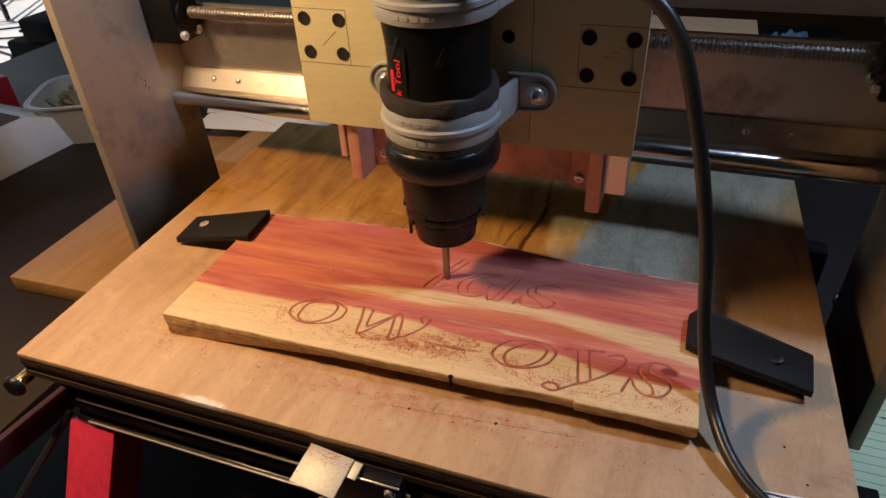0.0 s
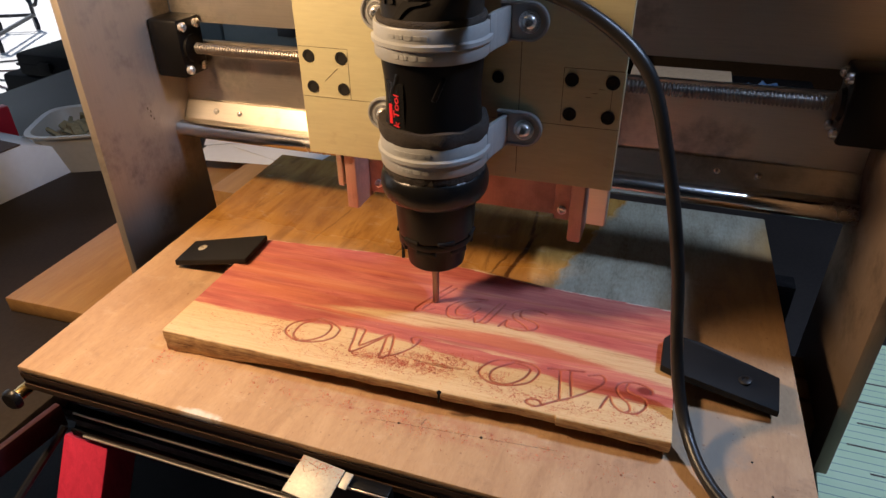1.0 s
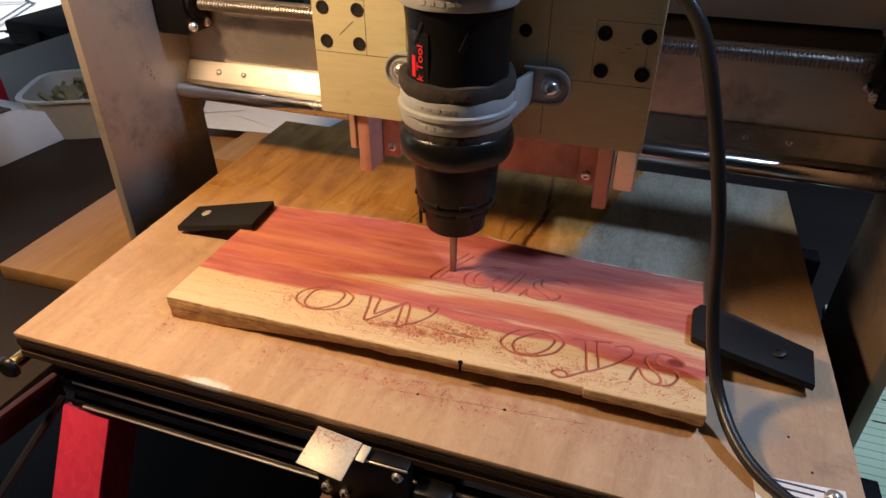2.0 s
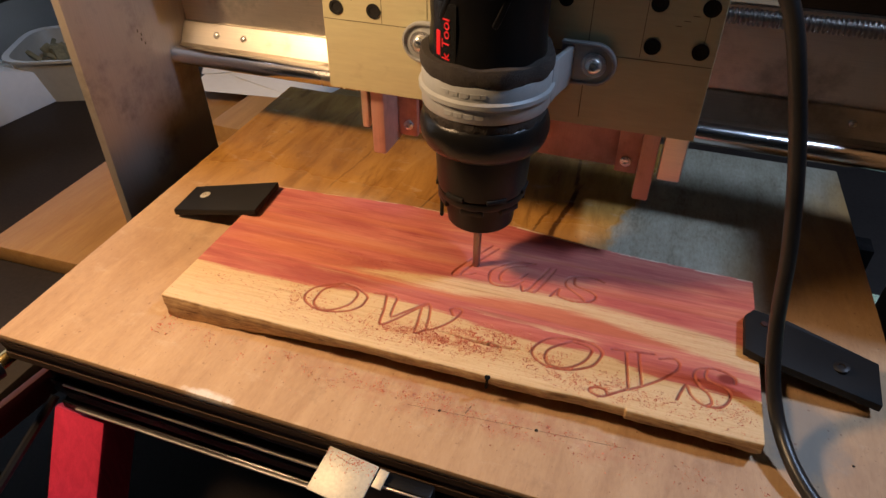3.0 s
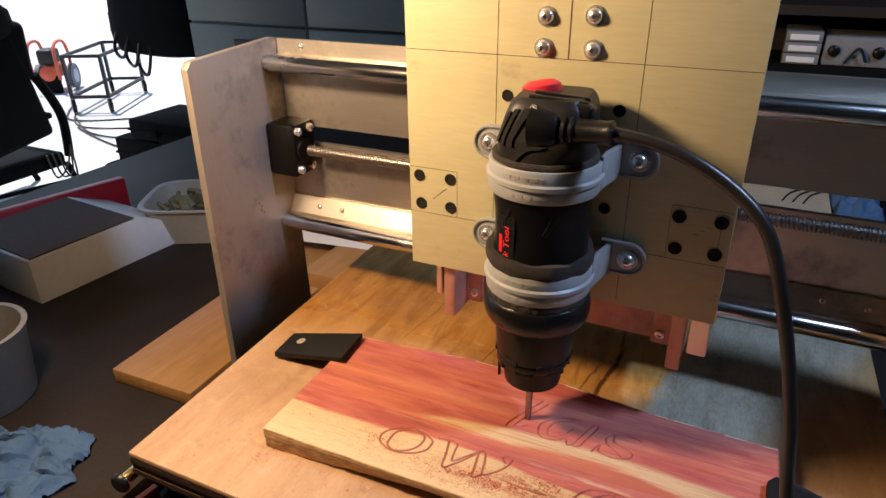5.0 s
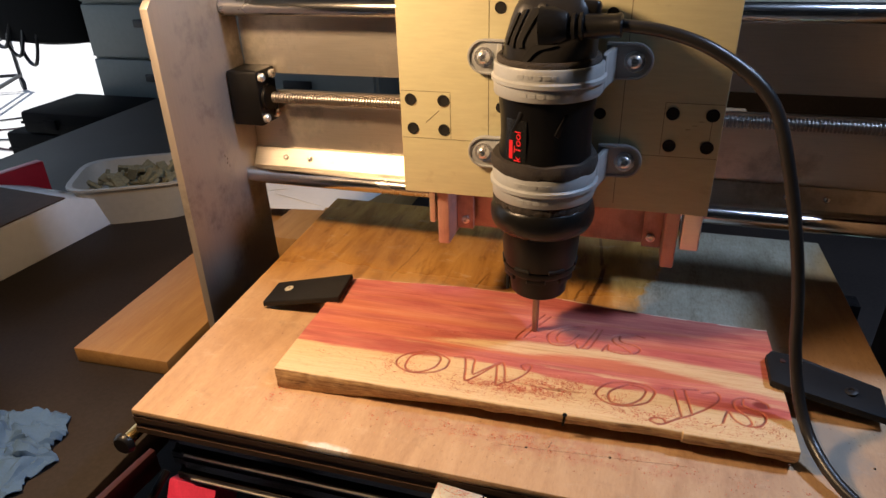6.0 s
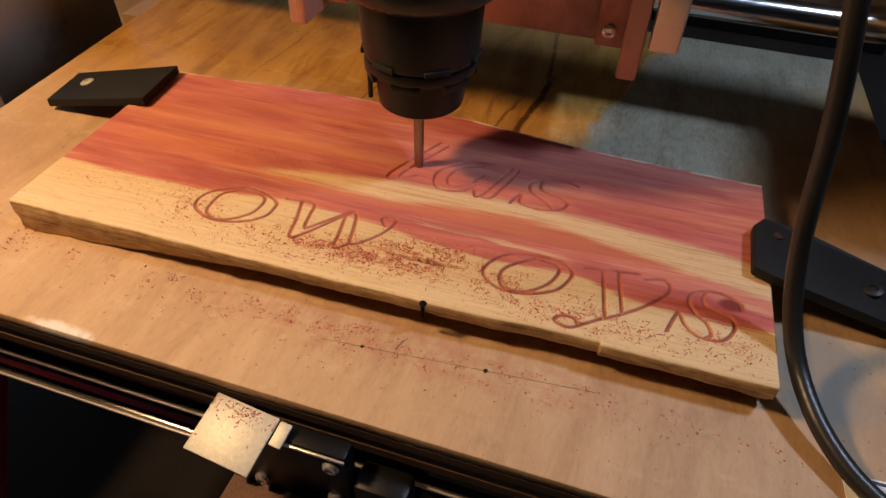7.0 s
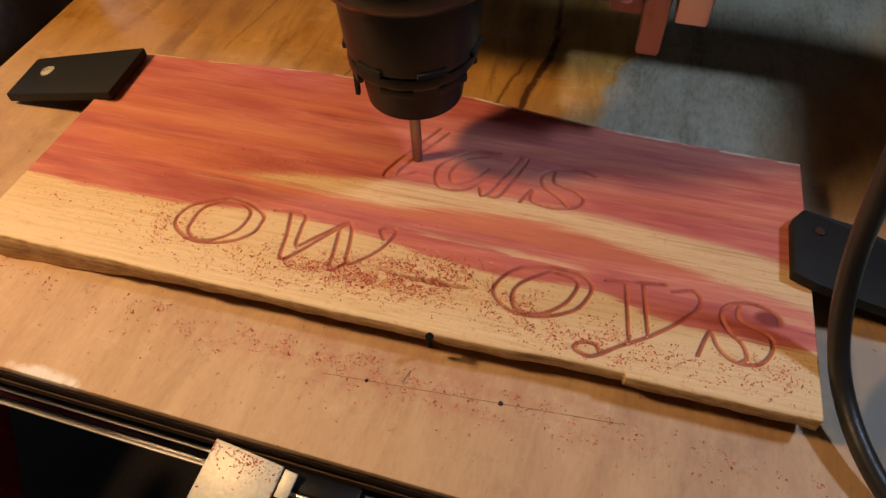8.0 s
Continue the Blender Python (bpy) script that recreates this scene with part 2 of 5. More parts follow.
    specks = n.band(n.noise(330, 2, 0.4), 0.70, 0.74)
    col = n.mix(n.math("MULTIPLY", specks, 0.5), col, (0.16, 0.06, 0.03))
    rough = n.math("SUBTRACT", 0.62, n.math("MULTIPLY", fac, 0.36))
    return n.done(col, rough, 0.0, fine, 0.25, 0.0004)


def cedar_material():
    """Aromatic cedar: red heartwood, cream sapwood in front and in a band that widens along the board."""
    n = Nodes("red_cedar")
    u, v = n.axis(0), n.axis(1)
    slow = n.noise(16, 4, 0.6, n.mapped((1, 7, 1)), 0.4)
    fine = n.noise(30, 6, 0.65, n.mapped((1, 24, 24)), 0.5)
    hair = n.noise(60, 5, 0.7, n.mapped((1, 60, 30)))

    def curve(points):
        c = n.t.nodes.new("ShaderNodeFloatCurve")
        n.put(c, "Value", n.math("DIVIDE", u, 0.4, clamp=True))
        p = c.mapping.curves[0].points
        while len(p) < len(points):
            p.new(0.5, 0.5)
        for k, (a, b) in enumerate(points):
            p[k].location = (a / 0.4, b / 0.2)
        c.mapping.update()
        return n.math("MULTIPLY", c.outputs[0], 0.2)

    wob = n.math("MULTIPLY", n.math("SUBTRACT", fine, 0.5), 0.010)
    front = curve([(0, 0.039), (0.08, 0.038), (0.128, 0.043), (0.17, 0.042), (0.233, 0.034), (0.278, 0.036), (0.305, 0.029), (0.4, 0.033)])
    low = curve([(0, 0.062), (0.11, 0.0625), (0.177, 0.060), (0.217, 0.066), (0.256, 0.067), (0.307, 0.058), (0.341, 0.052), (0.4, 0.036)])
    high = curve([(0, 0.061), (0.09, 0.062), (0.132, 0.0705), (0.20, 0.079), (0.255, 0.0795), (0.306, 0.076), (0.341, 0.073), (0.4, 0.05)])
    vv = n.math("ADD", v, wob)
    sap = n.math("SUBTRACT", 1.0, n.band(n.math("SUBTRACT", vv, front), -0.0012, 0.0015))
    mid = n.math("MULTIPLY", n.band(n.math("SUBTRACT", vv, low), -0.003, 0.004), n.math("SUBTRACT", 1.0, n.band(n.math("SUBTRACT", vv, high), -0.004, 0.002)))
    mid = n.math("MULTIPLY", mid, n.band(hair, 0.30, 0.46))
    thin = n.band(n.math("ABSOLUTE", n.math("SUBTRACT", n.math("ADD", vv, n.math("MULTIPLY", u, 0.06)), 0.062)), 0.0022, 0.0008)
    thin = n.math("MULTIPLY", thin, n.band(n.noise(9, 2, 0.5, n.mapped((1, 4, 1))), 0.46, 0.6))
    red = n.ramp(n.math("ADD", n.math("MULTIPLY", slow, 0.66), n.math("MULTIPLY", fine, 0.34)),
                 [(0.30, (0.33, 0.062, 0.062)), (0.43, (0.47, 0.112, 0.096)), (0.56, (0.58, 0.180, 0.135)), (0.72, (0.68, 0.31, 0.20))])
    soft = n.band(n.noise(7, 4, 0.55, n.mapped((0.9, 9, 1), (0.7, 2.2, 0)), 0.7), 0.48, 0.66)
    red = n.mix(n.math("MULTIPLY", soft, 0.32), red, (0.27, 0.060, 0.072))
    # resin-dark annual lines and orange flushes
    ring_ = n.band(n.noise(11, 3, 0.5, n.mapped((0.35, 22, 1), (6.3, 0.4, 0)), 0.25), 0.57, 0.66)
    red = n.mix(n.math("MULTIPLY", ring_, 0.20), red, (0.215, 0.036, 0.030))
    flush = n.band(n.noise(5, 3, 0.5, n.mapped((0.6, 9, 1), (1.9, 3.3, 0)), 0.4), 0.50, 0.64)
    red = n.mix(n.math("MULTIPLY", flush, 0.45), red, (0.60, 0.205, 0.075))
    blush = n.band(n.noise(6, 4, 0.55, n.mapped((0.8, 7, 1), (4.4, 1.2, 0)), 0.6), 0.52, 0.68)
    red = n.mix(n.math("MULTIPLY", blush, 0.40), red, (0.66, 0.30, 0.20))
    lines = n.band(n.noise(22, 3, 0.5, n.mapped((0.5, 30, 1), (3.1, 0, 0)), 0.3), 0.60, 0.70)
    red = n.mix(n.math("MULTIPLY", lines, 0.10), red, (0.20, 0.030, 0.030))
    cream = n.ramp(n.math("ADD", n.math("MULTIPLY", fine, 0.6), n.math("MULTIPLY", hair, 0.4)), [(0.3, (0.55, 0.36, 0.17)), (0.5, (0.70, 0.51, 0.28)), (0.75, (0.78, 0.61, 0.37))])
    vein = n.band(n.noise(20, 3, 0.5, n.mapped((0.5, 34, 1), (2.7, 0.8, 0)), 0.35), 0.60, 0.67)
    cream = n.mix(n.math("MULTIPLY", n.math("MULTIPLY", vein, mid), 0.6), cream, (0.34, 0.165, 0.045))
    col = n.mix(n.math("MAXIMUM", sap, n.math("MAXIMUM", n.math("MULTIPLY", mid, 0.92), n.math("MULTIPLY", thin, 0.6))), red, cream)
    # open pores and a red dusting where the cutter has passed
    pore = n.band(n.noise(150, 3, 0.6, n.mapped((1, 5, 1))), 0.62, 0.72)
    col = n.mix(n.math("MULTIPLY", pore, 0.30), col, (0.34, 0.11, 0.06))
    du = n.math("DIVIDE", n.math("SUBTRACT", u, 0.185), 0.050)
    dv = n.math("DIVIDE", n.math("SUBTRACT", v, 0.021), 0.012)
    near = n.math("SUBTRACT", 1.0, n.math("ADD", n.math("MULTIPLY", du, du), n.math("MULTIPLY", dv, dv)), clamp=True)
    powder = n.band(n.math("ADD", n.noise(420, 4, 0.7), n.math("MULTIPLY", near, 0.14)), 0.58, 0.70)
    col = n.mix(n.math("MULTIPLY", powder, 0.42), col, (0.50, 0.15, 0.08))
    # knot
    kx = n.math("DIVIDE", n.math("SUBTRACT", u, 0.345), 0.006)
    ky = n.math("DIVIDE", n.math("SUBTRACT", v, 0.040), 0.004)
    kd = n.math("ADD", n.math("MULTIPLY", kx, kx), n.math("MULTIPLY", ky, ky))
    col = n.mix(n.math("SUBTRACT", 1.0, n.band(kd, 0.3, 1.3)), col, (0.20, 0.03, 0.02))
    sliver = n.node("ShaderNodeAttribute")
    sliver.attribute_name = "sliver"
    col = n.mix(n.math("MULTIPLY", sliver.outputs["Fac"], n.band(n.noise(40, 4, 0.6, n.mapped((1, 3, 1))), 0.38, 0.5)), col, (0.72, 0.58, 0.44))
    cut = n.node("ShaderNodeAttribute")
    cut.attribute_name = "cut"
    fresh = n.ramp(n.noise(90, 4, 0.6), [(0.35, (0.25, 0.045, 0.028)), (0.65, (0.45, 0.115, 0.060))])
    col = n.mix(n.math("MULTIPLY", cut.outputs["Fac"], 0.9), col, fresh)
    # rough sawn, grey-brown sides
    side = n.node("ShaderNodeAttribute")
    side.attribute_name = "bark"
    bark = n.ramp(n.math("ADD", n.math("MULTIPLY", fine, 0.5), n.math("MULTIPLY", n.noise(70, 5, 0.7, n.mapped((1, 2.5, 2.5))), 0.5)), [(0.35, (0.10, 0.050, 0.026)), (0.46, (0.36, 0.215, 0.100)), (0.62, (0.62, 0.44, 0.235))])
    col = n.mix(side.outputs["Fac"], col, bark)
    return n.done(col, 0.52, 0.0, hair, 0.2, 0.0004, 0.45)


ALU = brushed("aluminium_plate", (0.76, 0.70, 0.61), 0.34, stain=0.75, metal=0.95)
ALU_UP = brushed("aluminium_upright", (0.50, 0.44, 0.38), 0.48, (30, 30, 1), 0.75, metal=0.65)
# right upright: the same finish in a darker brown
PLATE_R = brushed("brown_upright", (0.30, 0.22, 0.16), 0.5, (30, 30, 1), 0.7, metal=0.4)
# bare aluminium with the cedar board's red reflection put into its colour
RED_LIT_ALU = brushed("aluminium_red_reflection", (0.66, 0.40, 0.32), 0.45, (40, 40, 1), 0.5, 0.5)
STEEL = brushed("polished_rod", (0.75, 0.74, 0.72), 0.12, (1, 60, 60), 0.1)
SCREW = brushed("screw_thread", (0.42, 0.39, 0.36), 0.34, (1, 20, 20), 0.3)
CHROME = plain("chrome", (0.80, 0.79, 0.77), 0.26, 0.8, 80, 0.08, 0.05)
BRASS = plain("brass", (0.70, 0.52, 0.22), 0.25, 1.0, 80, 0.15, 0.05)
BLACK = plain("black_plastic", (0.0050, 0.0048, 0.0048), 0.38, 0, 120, 0.35, 0.25, 0.0003, 0.26)
BLACK_SOFT = plain("black_rubber", (0.0085, 0.0082, 0.0080), 0.30, 0, 110, 0.45, 0.35, 0.0004, 0.32)
# gloss-free near-black: shade on the background things put into their colour
SHADE_BLACK = plain("shade_black", (0.005, 0.005, 0.005), 0.85, 0, 60, 0.4, 0.2, 0.001, 0.12)
CABLE = plain("cable_rubber", (0.016, 0.015, 0.015), 0.35, 0, 140, 0.4, 0.3, 0.0003)
GREY_PLASTIC = plain("grey_strap_plastic", (0.34, 0.35, 0.35), 0.40, 0, 90, 0.12, 0.15, 0.0003)
FOAM = plain("worn_black_foam", (0.036, 0.029, 0.024), 0.9, 0, 160, 0.5, 0.9, 0.0015)
RED = plain("red_plastic", (0.55, 0.02, 0.03), 0.4, 0, 80, 0.15)
DARK_MET = plain("dark_anodised", (0.045, 0.041, 0.041), 0.24, 0.7, 120, 0.25, 0.15, 0.0003)
HOLE = plain("dark_hole", (0.008, 0.007, 0.006), 0.9, 0, 60, 0.2)
PINK = wood("red_painted_wood", (0.80, 0.05, 0.13), (0.55, 0.02, 0.075), (8, 8, 1), 0.6, 20, 0.4)
PINE = wood("pine_plank", (0.41, 0.24, 0.085), (0.28, 0.145, 0.048), (9, 1, 9), 0.5, 12, 0.15)
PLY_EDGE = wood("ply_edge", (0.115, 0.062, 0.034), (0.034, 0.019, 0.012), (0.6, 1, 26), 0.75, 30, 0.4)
DESK = plain("dark_bench", (0.022, 0.0165, 0.014), 0.62, 0, 40, 0.5, 0.25, 0.0006, 0.25)
FLOOR = plain("concrete_floor", (0.60, 0.58, 0.55), 0.8, 0, 6, 0.25, 0.4, 0.004)
WALL = plain("dark_workshop_wall", (0.10, 0.095, 0.09), 0.85, 0, 8, 0.3, 0.2, 0.003)
PAPER = plain("white_paper", (0.78, 0.78, 0.76), 0.75, 0, 20, 0.06, 0.1)
WHITE_BOX = plain("white_card", (0.85, 0.86, 0.87), 0.6, 0, 16, 0.07, 0.1)
TUB = plain("milky_plastic", (0.46, 0.44, 0.38), 0.4, 0, 20, 0.12, 0.1)
JUNK = plain("olive_scraps", (0.22, 0.21, 0.13), 0.8, 0, 40, 0.5, 0.6, 0.002)
RAG = plain("blue_cloth", (0.062, 0.125, 0.235), 0.85, 0, 90, 0.18, 0.5, 0.0008)
MAROON = plain("maroon_paint", (0.038, 0.007, 0.009), 0.5, 0, 60, 0.4)
CABINET = plain("grey_green_paint", (0.20, 0.225, 0.215), 0.5, 0, 12, 0.12)
STEEL_DARK = plain("black_steel", (0.02, 0.02, 0.022), 0.5, 0.3, 60, 0.3)


def dust_material():
    n = Nodes("red_sawdust")
    chip = n.node("ShaderNodeNewGeometry").outputs["Random Per Island"]
    return n.done(n.ramp(chip, [(0.0, (0.32, 0.050, 0.034)), (0.35, (0.54, 0.115, 0.070)), (0.75, (0.64, 0.19, 0.115)), (1.0, (0.70, 0.38, 0.22))]), 0.9)


DUST = dust_material()
COPPER_DUST = plain("dusty_motor", (0.16, 0.085, 0.06), 0.7, 0, 160, 0.7, 0.8, 0.001)
PENCIL = plain("pencil_line", (0.10, 0.075, 0.05), 0.8, 0, 100, 0.3)
FAINT = plain("faint_pencil", (0.20, 0.125, 0.075), 0.8, 0, 100, 0.3)
CEDAR = cedar_material()
BED = bed_material()


def gold_plate():
    n = Nodes("scuffed_gold_plate")
    lines = n.noise(40, 5, 0.7, n.mapped((1.2, 10, 10)))
    blot = n.noise(11, 4, 0.6)
    smear = n.band(n.noise(26, 5, 0.65, n.mapped((1, 1, 1.6))), 0.60, 0.78)
    col = n.ramp(n.math("ADD", n.math("MULTIPLY", lines, 0.5), n.math("MULTIPLY", blot, 0.5)), [(0.3, (0.53, 0.485, 0.285)), (0.7, (0.66, 0.615, 0.37))])
    col = n.mix(n.math("MULTIPLY", smear, 0.35), col, (0.25, 0.17, 0.09))
    return n.done(col, n.math("ADD", 0.42, n.math("MULTIPLY", blot, 0.2)), 0.0, lines, 0.08, 0.0003, 0.5)


TAN = gold_plate()
# ---- the room round the bench ----
FLOOR_Z, BENCH_Z = -0.85, -0.105


def setting(name, mesh, material, label="", category=""):
    return thing(name, mesh, material, label, category, "structure")


setting("ground", Mesh().box(-60, 60, -60, 60, FLOOR_Z - 0.25, FLOOR_Z - 0.004), FLOOR, "pale sunlit concrete ground outside the shop", "ground")
setting("floor", Mesh().box(-2.6, 2.6, -2.6, 3.4, FLOOR_Z - 0.003, FLOOR_Z), FLOOR, "dusty grey concrete workshop floor", "floor")
# unseen ceiling, walls and lintel, added to keep sun and sky off the bench
setting("ceiling", Mesh().box(-2.72, 2.72, -2.72, 3.52, 1.70, 1.80), WALL, "unseen dark workshop ceiling", "ceiling")
setting("wall_south", Mesh().box(-2.72, 2.72, -2.72, -2.60, FLOOR_Z, 1.70), WALL, "unseen dark workshop wall", "wall")
setting("wall_east", Mesh().box(2.60, 2.72, -2.60, 3.40, FLOOR_Z, 1.70), WALL, "unseen dark workshop wall", "wall")
setting("wall_north", Mesh().box(-1.62, 2.72, 3.40, 3.52, FLOOR_Z, 1.70), WALL, "unseen dark workshop wall beside the open door", "wall")
setting("wall_west", Mesh().box(-2.72, -2.60, -2.60, -0.20, FLOOR_Z, 1.70), WALL, "unseen dark workshop wall beside the open door", "wall")
setting("lintel", Mesh().box(-2.72, -2.60, -0.20, 3.52, 1.45, 1.70), WALL, "unseen lintel over the open garage door", "wall")

bench = holder("workbench", "dark brown workbench under the router", "workbench", (0, 0, FLOOR_Z))
part("top", Mesh().box(-0.90, -0.07, -0.35, 1.15, BENCH_Z - 0.03, BENCH_Z, bevel=0.002), DESK, bench)
part("top", Mesh().box(-0.068, 1.35, 0.10, 1.15, BENCH_Z - 0.03, BENCH_Z, bevel=0.002), DESK, bench)
part("shelf", Mesh().box(-0.85, 1.30, -0.30, 1.10, -0.50, -0.47), DESK, bench)
for lx, ly in ((-0.88, -0.33), (-0.88, 1.09), (1.29, 0.12), (1.29, 1.09), (-0.12, -0.33)):
    part("leg", Mesh().box(lx, lx + 0.05, ly, ly + 0.05, FLOOR_Z, BENCH_Z - 0.03), DESK, bench)

# ---- the router table ----
FL, FR, BR, BL = (0.0, 0.0), (0.541, 0.003), (0.534, 0.406), (-0.018, 0.404)
bed = holder("router_bed", "worn plywood router bed on a black aluminium frame", "machine bed", (0.26, 0.2, 0))
part("board", Mesh().prism([FL, FR, BR, BL], -0.006, 0, bevel=0.0012), BED, bed, "worn tan plywood face, amber at the back from varnish and painted falloff")
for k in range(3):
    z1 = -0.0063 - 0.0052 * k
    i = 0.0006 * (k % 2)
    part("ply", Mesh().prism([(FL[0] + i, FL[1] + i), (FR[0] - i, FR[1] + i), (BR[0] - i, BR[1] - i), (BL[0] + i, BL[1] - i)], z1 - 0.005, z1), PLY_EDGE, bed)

# aluminium slot profile along the front edge
rail = holder("front_rail", "black slotted aluminium profile under the bed", "profile", (0.27, 0.015, -0.05))
RAIL = plain("black_anodised_profile", (0.105, 0.098, 0.098), 0.16, 0.85, 120, 0.2, 0.1, 0.0003)
# pale lips: the highlight along the black profile's edges, put into the colour
LIP = plain("profile_edge_glint", (0.60, 0.57, 0.53), 0.4, 0.25, 120, 0.25)
prof = [(0.004, -0.0225), (0.028, -0.0225), (0.028, -0.0690), (0.004, -0.0690), (0.004, -0.0621), (0.0095, -0.0607), (0.0095, -0.0561), (0.004, -0.0547),
        (0.004, -0.0478), (0.0065, -0.0469), (0.0065, -0.0446), (0.004, -0.0437), (0.004, -0.0382), (0.0095, -0.0368), (0.0095, -0.0312), (0.004, -0.0298)]
m_rail = Matrix(((0, 0, 1, 0), (1, 0, 0, 0), (0, 1, 0, 0), (0, 0, 0, 1)))
part("profile", Mesh().prism(prof, 0.032, 0.515, m_rail), RAIL, rail)
for z in (-0.0402, -0.0655):
    part("lip", Mesh().box(0.034, 0.513, 0.0028, 0.0040, z - 0.0008, z + 0.0008, bevel=0.0003), LIP, rail, "profile edge, painted pale for its highlight")
for z in (-0.0345, -0.0570):
    cross = Mesh()
    for turn in (45, -45):
        cross.box(0.0220, 0.0322, -0.0145, 0.0145, -0.0016, 0.0016, pose(0, 0.016, z, turn, 0, 0), bevel=0.0004, seg=1)
    cross.box(0.0220, 0.0322, 0.0115, 0.0205, z - 0.0045, z + 0.0045, bevel=0.0008)
    for y in (0.0042, 0.0260):
        cross.box(0.0220, 0.0322, y, y + 0.0018, z - 0.0122, z - 0.0050, bevel=0.0004, seg=1)
        cross.box(0.0220, 0.0322, y, y + 0.0018, z + 0.0050, z + 0.0122, bevel=0.0004, seg=1)
    part("profile_end", cross, DARK_MET, rail)

knob = holder("brass_standoff", "small brass standoff with a black rubber foot at the bed corner", "standoff", (-0.006, 0.002, -0.03))
m_knob = pose(-0.0065, -0.010, -0.0275, -90, 0, 0)
part("pin", Mesh().lathe([(0.0046, 0.003), (0.0050, 0.004), (0.0050, 0.021), (0.0042, 0.022)], m_knob, 20), BRASS, knob)
part("foot", Mesh().lathe([(0.0066, -0.002), (0.0084, 0), (0.0086, 0.003), (0.0064, 0.0042)], m_knob, 24), BLACK_SOFT, knob, "black rubber foot")
thing("standoff_bracket", Mesh().box(-0.0120, 0.0240, 0.0125, 0.0260, -0.0370, -0.0225, bevel=0.0012), DARK_MET, "dark bracket under the corner of the bed", "bracket")

for y0, y1 in ((0.06, 0.08), (0.32, 0.34)):
    thing("bed_rail", Mesh().box(0.002, 0.560, y0, y1, -0.075, -0.0225, bevel=0.001), DARK_MET, "dark steel rail that carries the bed", "rail", group="bed rails")
for x in (0.0, 0.51):
    thing("base_rail", Mesh().box(x, x + 0.03, 0.03, 0.40, -0.1045, -0.0755, bevel=0.001), DARK_MET, "dark steel runner on the bench", "rail", group="base rails")

thing("painted_post", Mesh().box(-0.0215, 0.0215, 0, 0.034, -0.450, 0, pose(0.034, 0.0035, -0.0705, -28, 2, 0), bevel=0.0022), PINK, "bright red painted timber post under the rail", "post")
thing("maroon_angle", Mesh().box(-0.19, 0, -0.003, 0.003, -0.012, 0.012, pose(-0.030, 0.035, -0.092, 0, 0, 84), bevel=0.001).box(-0.19, 0, 0.0032, 0.024, -0.0128, -0.009, pose(-0.030, 0.035, -0.092, 0, 0, 84)), MAROON, "maroon painted steel angle lying on the bench", "steel angle")
thing("black_rod", Mesh().tube([(0.004, 0.012, -0.073), (-0.008, -0.040, -0.110), (-0.024, -0.110, -0.160)], 0.0034, 8), STEEL_DARK, "thin black rod hanging below the bed corner", "rod")

drive = holder("drive_block", "black bearing block with bolts under the bed edge", "bearing block", (0.27, 0.0, -0.05))
part("body", Mesh().box(0.238, 0.300, -0.0095, -0.0006, -0.060, -0.0125, bevel=0.0015), BLACK, drive)
part("side_block", Mesh().box(0.3025, 0.3265, -0.0120, 0.0025, -0.064, -0.028, bevel=0.003), BLACK, drive)
part("slot_bar", Mesh().box(0.272, 0.300, -0.0108, -0.0096, -0.0146, -0.0130, bevel=0.0004), ALU, drive, "bright worn edge")
for bx, bz in ((0.2935, -0.0205), (0.2935, -0.0465), (0.2445, -0.0500), (0.2570, -0.0515)):
    part("bolt", Mesh().lathe([(0.0034, 0), (0.0038, 0.0012), (0.0030, 0.0026), (0.0018, 0.0030), (0.0018, 0.0012)], pose(bx, -0.0094, bz, 90), 16), CHROME, drive)
part("pin", Mesh().lathe([(0.0065, 0), (0.0065, 0.006), (0.005, 0.008)], pose(0.314, -0.0118, -0.044, 90), 20), DARK_MET, drive)
motor = holder("stepper_motor", "dark motor housing covered with red sawdust", "motor", (0.265, 0, -0.1))
part("housing", Mesh().box(0.238, 0.296, -0.042, 0.003, -0.118, -0.0602, bevel=0.004), COPPER_DUST, motor)
part("bolt", Mesh().lathe([(0.0036, 0), (0.0036, 0.0020), (0.0020, 0.0026), (0.0016, 0.0010), (0.0003, 0.0010)], pose(0.2480, -0.0340, -0.0602), 16), CHROME, motor)
m_tab = pose(0.2530, -0.0010, -0.0090, 14, 0, -6)
ZINC = plain("pale_zinc", (0.50, 0.47, 0.38), 0.5, 0.3, 90, 0.3)
tab = holder("bent_metal_tab", "bent bare aluminium tab dusted with sawdust", "metal tab", (0.253, -0.001, -0.009))
part("plate", Mesh().box(-0.0155, 0.0155, -0.0255, 0.0, -0.0006, 0.0006, m_tab, bevel=0.0003), ZINC, tab)
part("strip", Mesh().box(0.0164, 0.0220, -0.0110, -0.0005, -0.0006, 0.0006, m_tab, bevel=0.0003), ZINC, tab)

# ---- gantry ----
PLATE_IN_L, PLATE_IN_R = -0.058, 0.576
